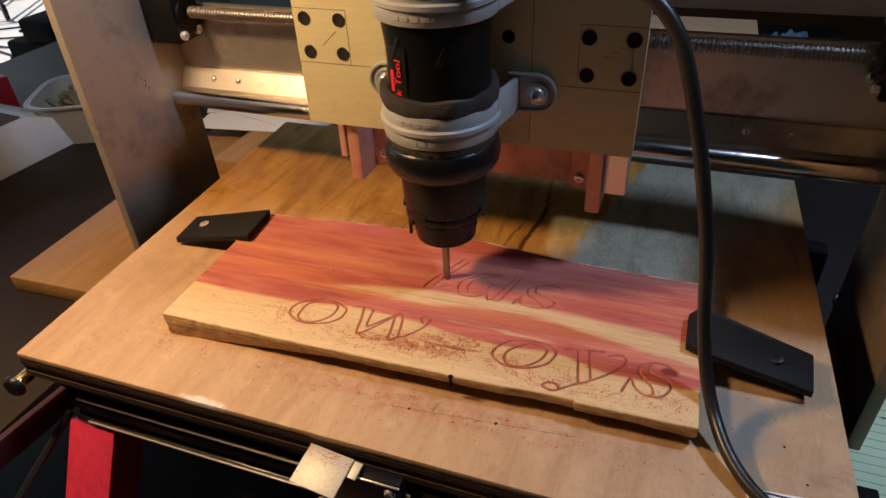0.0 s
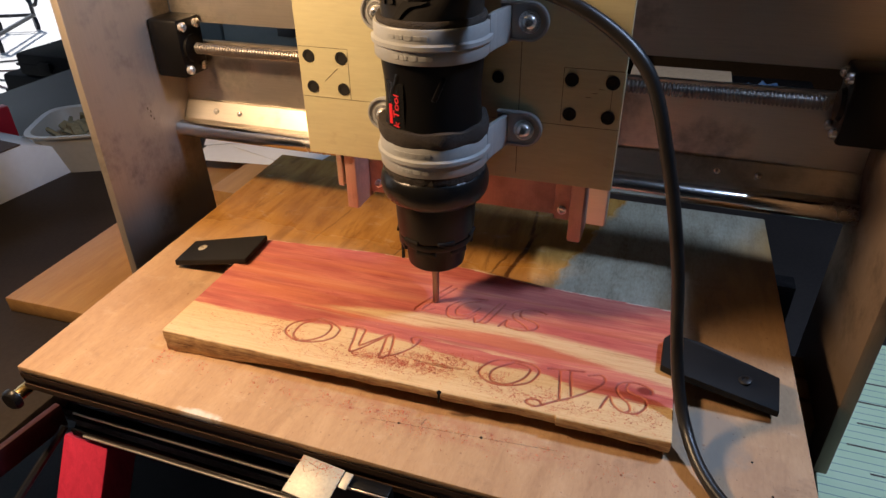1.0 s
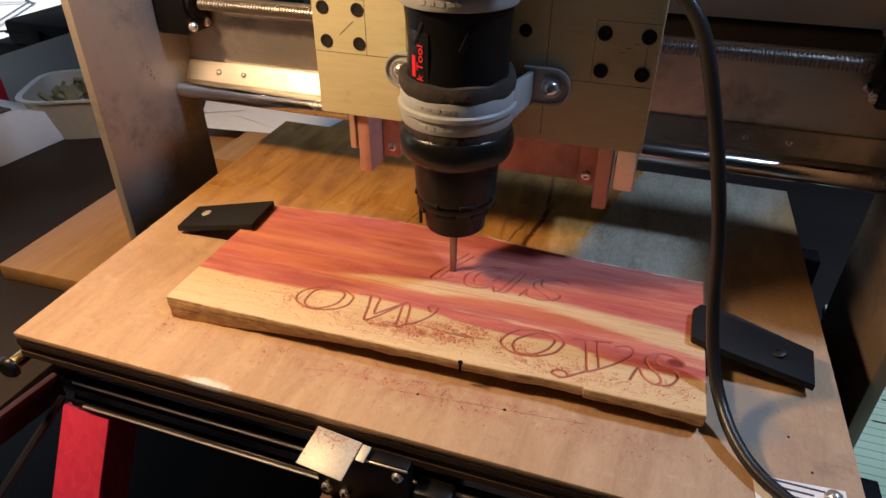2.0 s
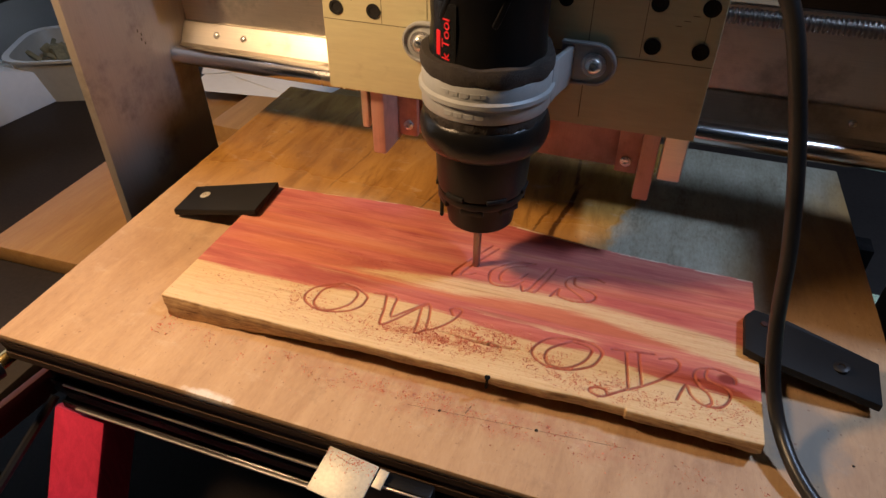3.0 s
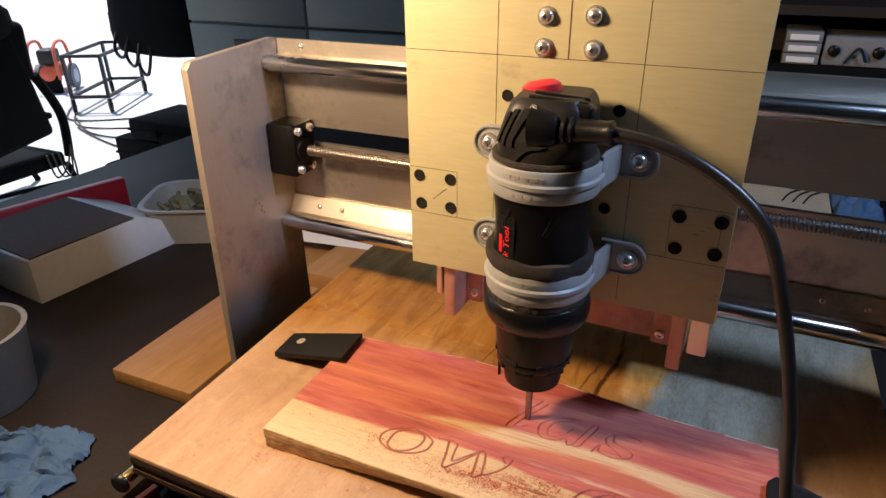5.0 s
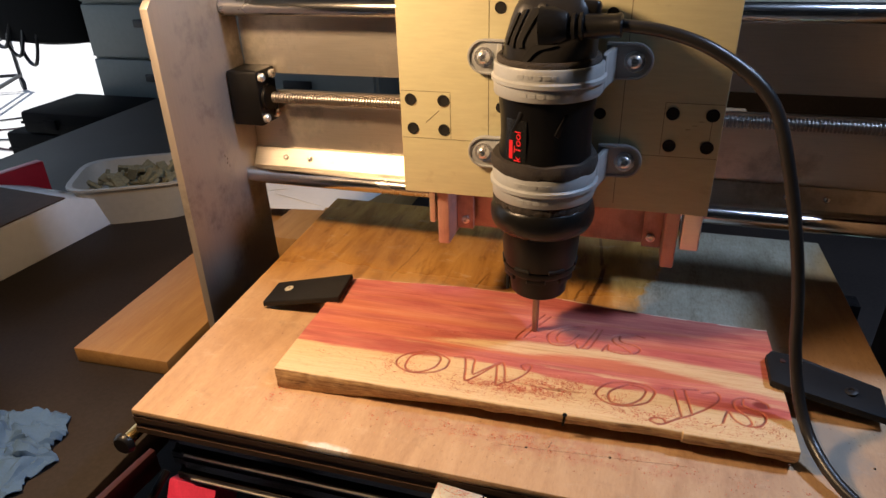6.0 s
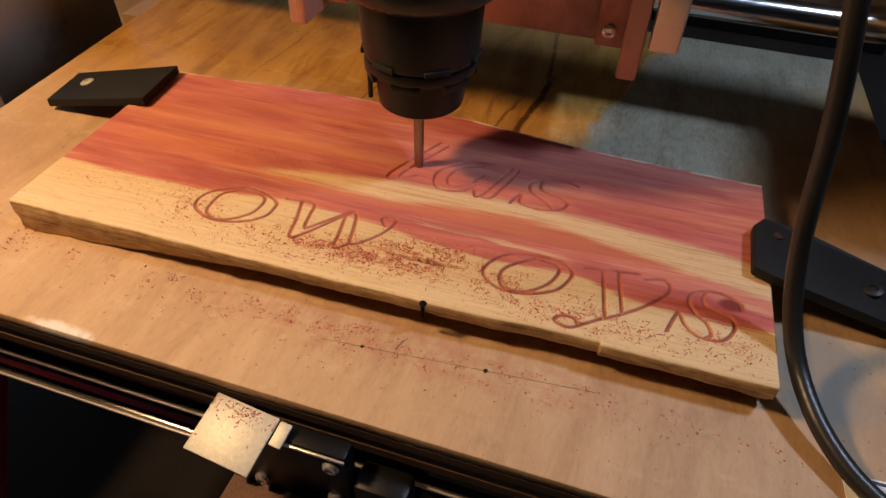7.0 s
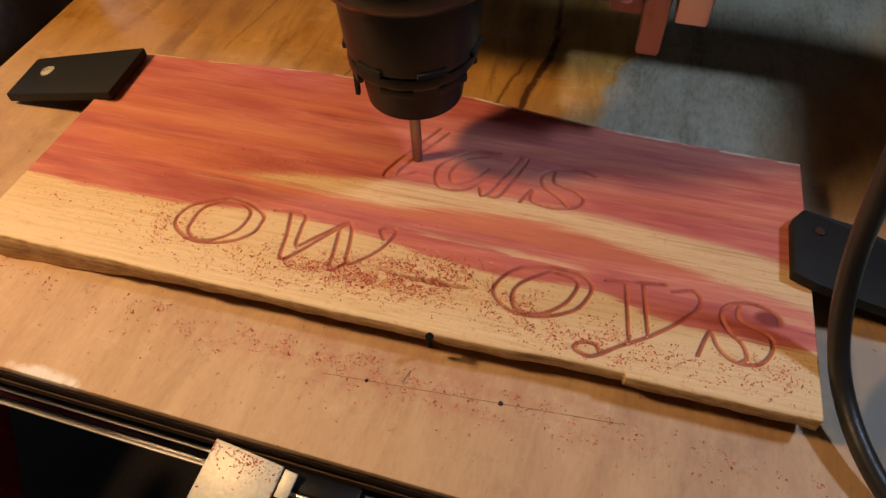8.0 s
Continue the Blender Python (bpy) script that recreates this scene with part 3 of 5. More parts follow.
for name, x0, x1, lab in (("gantry_side_plate", PLATE_IN_L - 0.008, PLATE_IN_L, "scuffed aluminium gantry side plate with finger marks"), ("gantry_side_plate", PLATE_IN_R, PLATE_IN_R + 0.010, "darker brown aluminium gantry side plate")):
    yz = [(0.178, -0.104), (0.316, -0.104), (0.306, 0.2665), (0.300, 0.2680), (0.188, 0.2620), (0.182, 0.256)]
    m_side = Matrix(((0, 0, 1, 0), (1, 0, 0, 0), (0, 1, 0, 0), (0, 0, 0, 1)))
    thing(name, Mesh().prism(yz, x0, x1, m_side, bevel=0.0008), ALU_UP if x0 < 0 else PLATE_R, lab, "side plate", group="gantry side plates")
for k in range(4):
    zz = 0.106 - 0.004 * k
    thing("pencil_mark", Mesh().box(PLATE_IN_L - 0.0001, PLATE_IN_L + 0.0002, 0.2465 + 0.0022 * (k % 2) + 0.001 * k, 0.2478 + 0.0022 * (k % 2) + 0.001 * k, zz, zz + 0.0024), PENCIL, "short pencil mark on the side plate", "mark", group="pencil marks")

L, R = PLATE_IN_L + 0.0002, PLATE_IN_R - 0.0002
beam = holder("gantry_beam", "aluminium cross beam with two rods and a lead screw", "beam", (0.26, 0.31, 0.16))
part("upper_web", Mesh().box(L, R, 0.3090, 0.3150, 0.1780, 0.2640), ALU, beam)
part("lower_web", Mesh().box(L, R, 0.3090, 0.3150, 0.0660, 0.1600), ALU, beam)
m_bar = Matrix(((0, 0, 1, 0), (1, 0, 0, 0), (0, 1, 0, 0), (0, 0, 0, 1)))
part("lower_angle", Mesh().prism([(0.3088, 0.0985), (0.3060, 0.0985), (0.2960, 0.0815), (0.2915, 0.0800), (0.2915, 0.0765), (0.2970, 0.0765), (0.3088, 0.0930)], L, R, m_bar), ALU, beam, "folded rod support")
part("upper_angle", Mesh().prism([(0.3088, 0.2665), (0.3050, 0.2665), (0.3045, 0.2520), (0.2925, 0.2480), (0.2925, 0.2440), (0.3088, 0.2455)], L, R, m_bar), ALU, beam, "folded rod support")
part("foot_flange", Mesh().box(L, R, 0.2960, 0.3088, 0.0600, 0.0635), DARK_MET, beam)
m_x = Matrix(((0, 0, 1, 0), (0, 1, 0, 0), (-1, 0, 0, 0), (0, 0, 0, 1)))
for z in (0.0735, 0.2450):
    part("rod", Mesh().lathe([(0.0078, 0), (0.0082, 0.001), (0.0082, R - L - 0.001), (0.0078, R - L)], Matrix.Translation((L, 0.2860, z)) @ m_x, 32), STEEL, beam, "polished steel guide rod")


def screw_rings(length, pitch, r0, r1):
    rings = [(r0, 0)]
    for k in range(int(length / pitch)):
        h = k * pitch
        rings += [(r0, h + pitch * 0.1), (r1, h + pitch * 0.35), (r1, h + pitch * 0.65), (r0, h + pitch * 0.9)]
    return rings + [(r0, length)]


part("lead_screw", Mesh().lathe(screw_rings(R - L - 0.08, 0.0030, 0.0042, 0.0055), Matrix.Translation((L + 0.04, 0.2880, 0.1585)) @ m_x, 14), SCREW, beam, "threaded steel lead screw")
for bx in (L, R - 0.034):
    blk = part("bearing_block", Mesh().box(bx, bx + 0.034, 0.2720, 0.3080, 0.1320, 0.1870, bevel=0.003).lathe([(0.011, 0), (0.013, 0.003), (0.013, 0.040)], Matrix.Translation((bx - 0.003, 0.2880, 0.1585)) @ m_x, 20), BLACK, beam, "black plastic bearing block")
    for sy in (0.278, 0.298):
        for sz in (0.1395, 0.1800):
            h = bx + 0.0338 if bx < 0.2 else bx + 0.0002
            d = 1 if bx < 0.2 else -1
            part("bolt", Mesh().lathe([(0.0030, 0), (0.0044, 0.0003), (0.0044, 0.0035), (0.0028, 0.0050), (0.0016, 0.0050), (0.0016, 0.0030)], Matrix.Translation((h, sy, sz)) @ m_x @ Matrix.Diagonal((1, 1, d, 1)), 14), CHROME, blk)
m_slope = pose(0, 0, 0, 59.5)
for rx in (-0.0207, 0.0077, 0.4700, 0.5020):
    part("rivet", Mesh().lathe([(0.0032, 0), (0.0032, 0.0006), (0.0024, 0.0018), (0.0010, 0.0023)], Matrix.Translation((rx, 0.3012, 0.0898)) @ m_slope, 14), CHROME, beam)
for rx in (-0.028, 0.52):
    part("rivet", Mesh().lathe([(0.0034, 0), (0.0034, 0.0006), (0.0024, 0.0020), (0.0010, 0.0024)], Matrix.Translation((rx, 0.3046, 0.2595)) @ pose(0, 0, 0, 90), 14), CHROME, beam)

# ---- carriage ----
PY = 0.1842  # front of the carriage plate
carriage = holder("carriage_plate", "tan scuffed carriage plate with pencil lines and bolts", "carriage", (0.276, 0.19, 0.2))
part("plate", Mesh().box(0.1575, 0.3940, PY, PY + 0.006, 0.1150, 0.4300, bevel=0.0006), TAN, carriage)


def socket_bolt(x, z, r, material, parent, proud=0.0012):
    ob = part("bolt", Mesh().lathe([(r, -0.0004), (r, proud), (r * 0.62, proud), (r * 0.55, proud * 0.4), (0.0003, proud * 0.4)], pose(x, PY, z, 90), 18), material, parent)
    return ob


for cx, cz in ((0.1661, 0.192), (0.1926, 0.192), (0.1672, 0.169), (0.1927, 0.169), (0.3601, 0.191), (0.3864, 0.191), (0.3604, 0.1677), (0.3858, 0.1677)):
    socket_bolt(cx, cz, 0.0046, HOLE, carriage, 0.0006)
for cx, cz in ((0.2365, 0.2600), (0.3135, 0.2570), (0.2380, 0.1890), (0.3105, 0.1885)):
    part("hole", Mesh().lathe([(0.0040, 0.0002), (0.0042, 0.0004), (0.0036, 0.0004), (0.0034, -0.0004), (0.0003, -0.0004)], pose(cx, PY, cz, 90), 18), HOLE, carriage, "drilled hole")
for cx, cz in ((0.2605, 0.2935), (0.2930, 0.2940), (0.2615, 0.3130), (0.2925, 0.3145)):
    part("screw", Mesh().lathe([(0.0064, -0.0002), (0.0064, 0.0008), (0.0048, 0.0010), (0.0046, 0.0026), (0.0032, 0.0042), (0.0016, 0.0046), (0.0015, 0.0026), (0.0003, 0.0026)], pose(cx, PY, cz, 90), 20), CHROME, carriage, "chrome screw with washer")
E0, E1 = PY - 0.00012, PY + 0.0002


def pencil(x0, x1, z0, z1):
    part("pencil_line", Mesh().box(x0, x1, E0, E1, z0, z1), PENCIL, carriage)


pencil(0.158, 0.3935, 0.2868, 0.2872), pencil(0.158, 0.262, 0.1612, 0.1615), pencil(0.29, 0.3935, 0.1595, 0.1598)
pencil(0.2280, 0.2284, 0.16, 0.43), pencil(0.3255, 0.3259, 0.12, 0.43), pencil(0.2768, 0.2776, 0.2868, 0.43)
for a, b in ((0.1583, 0.1980), (0.3545, 0.3930)):
    pencil(a, b, 0.1985, 0.1988)
    pencil((b if a < 0.2 else a), (b if a < 0.2 else a) + 0.0003, 0.1612, 0.1985)
for k in range(5):
    part("pencil_line", Mesh().box(-0.0075, 0.0075, -0.00012, 0.0002, -0.0002, 0.0002, pose(0.1835, PY, 0.1790, 0, -42 + 3 * k, 0)) if k == 0 else Mesh().box(0.3868 - 0.0003, 0.3868, E0, E1, 0.1685, 0.1905) if k == 1 else Mesh().box(0.372 - 0.010 + 0.004 * k, 0.3755 - 0.010 + 0.004 * k, E0, E1, 0.174 + 0.003 * k, 0.1743 + 0.003 * k), PENCIL, carriage)

# z slide behind the plate: two folded aluminium channels and a back plate
slide = holder("z_slide", "bare aluminium z-slide channels below the carriage plate", "slide", (0.276, 0.21, 0.1))
part("back_plate", Mesh().box(0.196, 0.364, 0.2240, 0.2300, 0.0690, 0.2300, bevel=0.0005), RED_LIT_ALU, slide)
for cx, sgn, c0, c1, cb in ((0.188, 1, 0.1755, 0.1810, 0.084), (0.371, -1, 0.3785, 0.3925, 0.082)):
    part("channel", Mesh().box(cx - 0.0052, cx + 0.0052, 0.1908, 0.2300, 0.0650, 0.2300, bevel=0.0018).box(cx + sgn * 0.0053, cx + sgn * 0.0200, 0.2150, 0.2200, 0.0700, 0.2300, bevel=0.0008), RED_LIT_ALU, slide)
    part("clip", Mesh().box(c0, c1, 0.1912, 0.2080, cb, 0.2000, bevel=0.0015), ALU, slide)
    part("bolt", Mesh().lathe([(0.0036, 0), (0.0036, 0.0014), (0.0018, 0.0018), (0.0016, 0.0006), (0.0003, 0.0006)], pose(cx + sgn * 0.0135, 0.2149, 0.0790, 90), 14), CHROME, slide)
part("bearing", Mesh().box(0.18, 0.374, 0.2305, 0.3000, 0.0700, 0.0900, bevel=0.002), DARK_MET, slide)
part("bearing", Mesh().box(0.18, 0.374, 0.2305, 0.2990, 0.2280, 0.2640, bevel=0.002), DARK_MET, slide)
part("nut_block", Mesh().box(0.25, 0.302, 0.2305, 0.3000, 0.1480, 0.1700, bevel=0.002), DARK_MET, slide)
# ---- rotary tool in its two pipe straps ----
TX, TY = 0.2770, 0.1475
tool = holder("rotary_tool", "black corded rotary tool with cutter, strapped to the carriage", "power tool", (TX, TY, 0.1))
m_tool = Matrix.Translation((TX, TY, 0))
part("body", Mesh().lathe([(0.0300, 0.1340), (0.0325, 0.1380), (0.0328, 0.1600), (0.0318, 0.1720), (0.0308, 0.1860), (0.0314, 0.1980), (0.0326, 0.2080), (0.0330, 0.2320), (0.0300, 0.2350)], m_tool, 48), BLACK, tool)
for a, z in ((-118, 0.2040), (-64, 0.2035)):
    part("rib", Mesh().box(-0.0016, 0.0016, -0.0012, 0.0012, -0.008, 0.008, m_tool @ pose(0.0312 * math.cos(radians(a)), 0.0312 * math.sin(radians(a)), z - 0.006, 0, 24, a + 90), bevel=0.0008), BLACK, tool)
# nose: rubber collar, lower cone and collet guard
part("collar", Mesh().lathe([(0.0284, 0.1140), (0.0315, 0.1146), (0.0348, 0.1168), (0.0368, 0.1205), (0.0376, 0.1250), (0.0374, 0.1295), (0.0362, 0.1335), (0.0346, 0.1358), (0.0332, 0.1362), (0.0322, 0.1345), (0.0318, 0.1300), (0.0300, 0.1290)], m_tool, 56), BLACK_SOFT, tool, "glossy black rubber collar")
part("nose_cone", Mesh().lathe([(0.0250, 0.0850), (0.0268, 0.0858), (0.0274, 0.0890), (0.0284, 0.1060), (0.0286, 0.1150)], m_tool, 48), BLACK, tool)
guard = Mesh()
guard.lathe([(0.0192, 0.0610), (0.0199, 0.0598), (0.0208, 0.0606), (0.0219, 0.0700), (0.0227, 0.0790)], m_tool, 40, False)
guard.lathe([(0.0235, 0.0785), (0.0262, 0.0795), (0.0272, 0.0815), (0.0268, 0.0845), (0.0240, 0.0852)], m_tool, 40)
guard.lathe([(0.0203, 0.0602), (0.0060, 0.0598), (0.0060, 0.0760)], m_tool, 32, False)
part("collet_guard", guard, BLACK, tool)
for k in range(6):
    a = radians(-165 + 55 * k)
    part("guard_slot", Mesh().box(-0.0062, 0.0062, -0.0010, 0.0008, -0.0014, 0.0014, m_tool @ Matrix.Translation((0.0269 * math.cos(a), 0.0269 * math.sin(a), 0.0868)) @ pose(0, 0, 0, 0, 0, math.degrees(a) + 90), bevel=0.0005), HOLE, tool)
    part("guard_rib", Mesh().box(-0.0070, 0.0070, -0.0014, 0.0012, -0.0024, 0.0020, m_tool @ Matrix.Translation((0.0248 * math.cos(a + 0.4), 0.0248 * math.sin(a + 0.4), 0.0782)) @ pose(0, 0, 0, 0, 0, math.degrees(a + 0.4) + 90), bevel=0.0008), BLACK, tool)
part("lock_pin", Mesh().box(-0.0010, 0.0010, -0.0012, 0.0012, -0.0085, 0.0085, m_tool @ Matrix.Translation((-0.0222, -0.0110, 0.0705)), bevel=0.0005), HOLE, tool)
part("collet_nut", Mesh().lathe([(0.0046, 0.0560), (0.0090, 0.0590), (0.0090, 0.0700)], m_tool, 6), DARK_MET, tool)
part("cutter", Mesh().lathe([(0.0018, 0.0172), (0.0024, 0.0184), (0.0026, 0.0300), (0.0027, 0.0600)], Matrix.Translation((TX - 0.0012, TY, 0)), 16), plain("cutter_steel", (0.30, 0.24, 0.20), 0.35, 1.0, 160, 0.3), tool, "steel cutter bit")


# motor head: a squarish hood that narrows upwards, with slots, switch and strain relief
def hood(a, z):
    """A point of the hood's skin at an angle and height."""
    t = float(np.clip((z - 0.233) / 0.040, 0, 1))
    rx = float(np.interp(t, [0, 0.35, 0.7, 0.9, 1], [0.0308, 0.0288, 0.0260, 0.0238, 0.0205]))
    ry = float(np.interp(t, [0, 0.35, 0.7, 0.9, 1], [0.0312, 0.0300, 0.0275, 0.0250, 0.0215]))
    e = float(np.interp(t, [0, 0.4, 1], [0.95, 0.48, 0.40]))
    ca, sa = math.cos(a), math.sin(a)
    lean = 0.0035 * t
    return Vector((TX + lean + rx * math.copysign(abs(ca) ** e, ca), TY + 0.003 * t + ry * math.copysign(abs(sa) ** e, sa), z))


hm = Mesh()
hz = [0.2330 + 0.040 * k / 14 for k in range(15)]
hm.add([hood(2 * math.pi * j / 40, z) for z in hz for j in range(40)], [(k * 40 + j, k * 40 + (j + 1) % 40, (k + 1) * 40 + (j + 1) % 40, (k + 1) * 40 + j) for k in range(14) for j in range(40)] + [tuple(reversed(range(40))), tuple(range(560, 600))])
# lighter copy of the body's black: lamplight on the head put into the colour
head = part("head", hm, plain("lit_black_housing", (0.014, 0.0125, 0.0115), 0.42, 0, 120, 0.4, 0.3, 0.0003, 0.35), tool, "scuffed black motor housing, lamplight put into its lighter tone")


def hood_slot(a0, a1, z0, z1, slant):
    """A dark vent laid on the hood's skin."""
    m, n = Mesh(), 8
    verts = []
    for k in range(n + 1):
        z = z0 + (z1 - z0) * k / n
        for a in (a0 + slant * k / n, a1 + slant * k / n):
            p = hood(radians(a), z)
            out = (p - Vector((TX, TY, z))).normalized()
            verts += [p + out * 0.0012, p - out * 0.0012]
    m.add(verts, [(k * 4, k * 4 + 2, k * 4 + 6, k * 4 + 4) for k in range(n)] + [(k * 4, k * 4 + 4, k * 4 + 5, k * 4 + 1) for k in range(n)] + [(k * 4 + 2, k * 4 + 3, k * 4 + 7, k * 4 + 6) for k in range(n)]
          + [(k * 4 + 1, k * 4 + 5, k * 4 + 7, k * 4 + 3) for k in range(n)] + [(0, 1, 3, 2), (n * 4, n * 4 + 2, n * 4 + 3, n * 4 + 1)])
    part("vent", m, HOLE, head)


for a0, z0, z1 in ((-141, 0.2460, 0.2650), (-127, 0.2450, 0.2670), (-113, 0.2455, 0.2680)):
    hood_slot(a0, a0 + 7.5, z0, z1, 15)
hood_slot(-114, -106, 0.2362, 0.2475, 20)
part("top_rib", Mesh().box(-0.0170, 0.0190, -0.0022, 0.0022, -0.0010, 0.0022, m_tool @ pose(0.009, -0.0140, 0.2718, 0, 4, 3), bevel=0.0010).box(-0.0160, 0.0180, -0.0018, 0.0018, -0.0010, 0.0018, m_tool @ pose(0.009, -0.0060, 0.2728, 0, 4, 3), bevel=0.0008), BLACK_SOFT, head)
part("brush_cap", Mesh().box(-0.0150, 0.0150, -0.0055, 0.0055, -0.0045, 0.0045, m_tool @ pose(0.0170, -0.0130, 0.2680, -6, 5, -4), bevel=0.0030, seg=3), BLACK_SOFT, head)
part("cap_screw", Mesh().lathe([(0.0028, 0), (0.0028, 0.0020), (0.0014, 0.0022)], m_tool @ pose(-0.0020, -0.0215, 0.2675, 60, 0, -20), 12), BLACK_SOFT, head)
part("switch", Mesh().lathe([(0.0110, -0.006), (0.0125, -0.002), (0.0120, 0.0025), (0.0080, 0.0050), (0.001, 0.0055)], m_tool @ pose(-0.0085, 0.0115, 0.2722, -4, -10, 0) @ Matrix.Diagonal((1.05, 0.85, 1.1, 1)), 28), RED, head, "red sliding switch")
relief = Mesh()
m_rel = m_tool @ pose(0.0095, -0.0185, 0.2560, 0, 86, -5)
relief.lathe([(0.0150, -0.012), (0.0138, -0.004), (0.0118, 0.002), (0.0104, 0.0045), (0.0084, 0.0050), (0.0084, 0.0066), (0.0098, 0.0070), (0.0098, 0.0092), (0.0080, 0.0096), (0.0080, 0.0112), (0.0092, 0.0116), (0.0092, 0.0134), (0.0076, 0.0142), (0.0066, 0.0320), (0.0071, 0.0335), (0.0071, 0.0355), (0.0050, 0.0362)], m_rel, 28)
part("strain_relief", relief, BLACK_SOFT, tool)
# side label: black field with red writing
plate_m = m_tool @ pose(0, 0, 0.1850, 0, 0, -31)
lab = Mesh()
n_l = 10
for k in range(n_l):
    a0, a1 = radians(-105 + 31 * k / n_l), radians(-105 + 31 * (k + 1) / n_l)
    lab.add([plate_m @ Vector((r * math.cos(a), r * math.sin(a), z)) for r in (0.0306, 0.0320) for a in (a0, a1) for z in (-0.0150, 0.0145)],
            [(4, 6, 7, 5), (0, 1, 3, 2), (0, 2, 6, 4), (1, 5, 7, 3)] + ([(0, 4, 5, 1)] if k == 0 else []) + ([(2, 3, 7, 6)] if k == n_l - 1 else []))
bmesh.ops.remove_doubles(lab.bm, verts=lab.bm.verts, dist=1e-5)
label_part = part("name_label", lab, plain("label_black", (0.012, 0.012, 0.012), 0.25), tool, "glossy black label with red writing")
RED_INK = plain("red_ink", (0.75, 0.02, 0.03), 0.4, 0, 60, 0.05)


def lettering(text, size, m, material, parent, name="writing", align="LEFT", depth=0.0002):
    data = bpy.data.curves.new("writing", "FONT")
    data.body, data.size, data.extrude, data.align_x = text, size, depth, align
    tmp = bpy.data.objects.new("writing", data)
    scene.collection.objects.link(tmp)
    bpy.context.view_layer.update()
    mesh = bpy.data.meshes.new_from_object(tmp.evaluated_get(bpy.context.evaluated_depsgraph_get()))
    bpy.data.objects.remove(tmp)
    bpy.data.curves.remove(data)
    bm = bmesh.new()
    bm.from_mesh(mesh)
    bpy.data.meshes.remove(mesh)
    bm.transform(m)
    return part(name, bm, material, parent, smooth=False)


m_face = plate_m @ pose(0, 0, 0, 0, 0, -89) @ Matrix.Translation((0.0321, 0, 0)) @ Matrix(((0, 0, 1, 0), (1, 0, 0, 0), (0, 1, 0, 0), (0, 0, 0, 1)))
lettering("k Tool", 0.0080, m_face @ pose(0.0046, -0.0140, 0, 0, 0, 90), RED_INK, label_part)
part("writing", Mesh().box(-0.0052, -0.0022, -0.0125, 0.000, -0.0012, 0.0000, m_face), RED_INK, label_part, "red name block")


def pipe_strap(z, parent_label):
    """A two-hole grey pipe strap round the tool, with bent ears on the plate."""
    h = 0.0103
    s = holder("pipe_strap", parent_label, "pipe strap", (TX, TY, z), "pipe straps")
    r0, r1 = 0.0336, 0.0362
    ring = Mesh()
    a0, a1, n = -192, 12, 44
    prof = [(r0, -h), (r1 - 0.0006, -h), (r1, -h + 0.001), (r1, -0.0024), (r1 + 0.0016, -0.0012), (r1 + 0.0016, 0.0012), (r1, 0.0024), (r1, h - 0.001), (r1 - 0.0006, h), (r0, h)]
    verts = []
    for k in range(n + 1):
        a = radians(a0 + (a1 - a0) * k / n)
        verts += [Vector((TX + r * math.cos(a), TY + r * math.sin(a), z + q)) for r, q in prof]
    c = len(prof)
    ring.add(verts, [(k * c + j, k * c + (j + 1) % c, (k + 1) * c + (j + 1) % c, (k + 1) * c + j) for k in range(n) for j in range(c)] + [tuple(range(c)), tuple(reversed(range(n * c, n * c + c)))])
    part("band", ring, GREY_PLASTIC, s)
    for sgn, ex in ((-1, 0.2254), (1, 0.3308)):
        ear = Mesh()
        xi, xo = TX + sgn * 0.0345, ex + sgn * 0.0105
        # leg that flares from the band back to the plate
        leg = [(TX + sgn * 0.0338, TY + 0.004), (TX + sgn * 0.0364, TY + 0.003), (TX + sgn * 0.0372, TY + 0.014), (TX + sgn * 0.0425, PY - 0.0010), (TX + sgn * 0.0385, PY - 0.0003), (TX + sgn * 0.0346, TY + 0.015)]
        ear.prism(leg[::-1] if sgn > 0 else leg, z - h * 0.95, z + 0.0128, bevel=0.0006)
        cz = z + 0.0035
        arc = [(ex + sgn * 0.0125 * math.cos(t), cz + 0.0125 * math.sin(t)) for t in [math.pi / 2 - math.pi * k / 12 for k in range(13)]]
        poly = [(xi, cz + 0.0125)] + arc + [(xi, cz - 0.0125)]
        if sgn < 0:
            poly = poly[::-1]
        m_ear = Matrix(((1, 0, 0, 0), (0, 0, -1, PY - 0.0003), (0, 1, 0, 0), (0, 0, 0, 1)))
        ear.prism(poly, 0, 0.0028, m_ear, bevel=0.0007)
        rim = [(ex + sgn * 0.0115 * math.cos(t), PY - 0.0036, cz + 0.0115 * math.sin(t)) for t in [math.pi / 2 - math.pi * k / 8 for k in range(9)]]
        ear.tube([(xi, PY - 0.0036, cz + 0.0115)] + rim + [(xi, PY - 0.0036, cz - 0.0115)], 0.0011, 6, 2)
        e = part("ear", ear, GREY_PLASTIC, s)
        part("washer", Mesh().lathe([(0.0072, 0), (0.0072, 0.0010), (0.0040, 0.0012)], pose(ex, PY - 0.0031, cz, 90), 24), CHROME, e)
        part("screw", Mesh().lathe([(0.0050, 0), (0.0050, 0.0012), (0.0044, 0.0030), (0.0026, 0.0042), (0.0020, 0.0042), (0.0018, 0.0022), (0.0003, 0.0022)], pose(ex, PY - 0.0041, cz, 90), 20), CHROME, e)
    # raised moulding marks, too faint to read
    for q, w0 in ((0.0058, -118), (-0.0058, -114)):
        a_deg = w0
        for w in (1.6, 0.5, 1.1, 0.7, 1.9, 0.4, 1.3, 0.6, 1.0):
            a_deg += 2.2 * w + 2.4
            a = radians(a_deg)
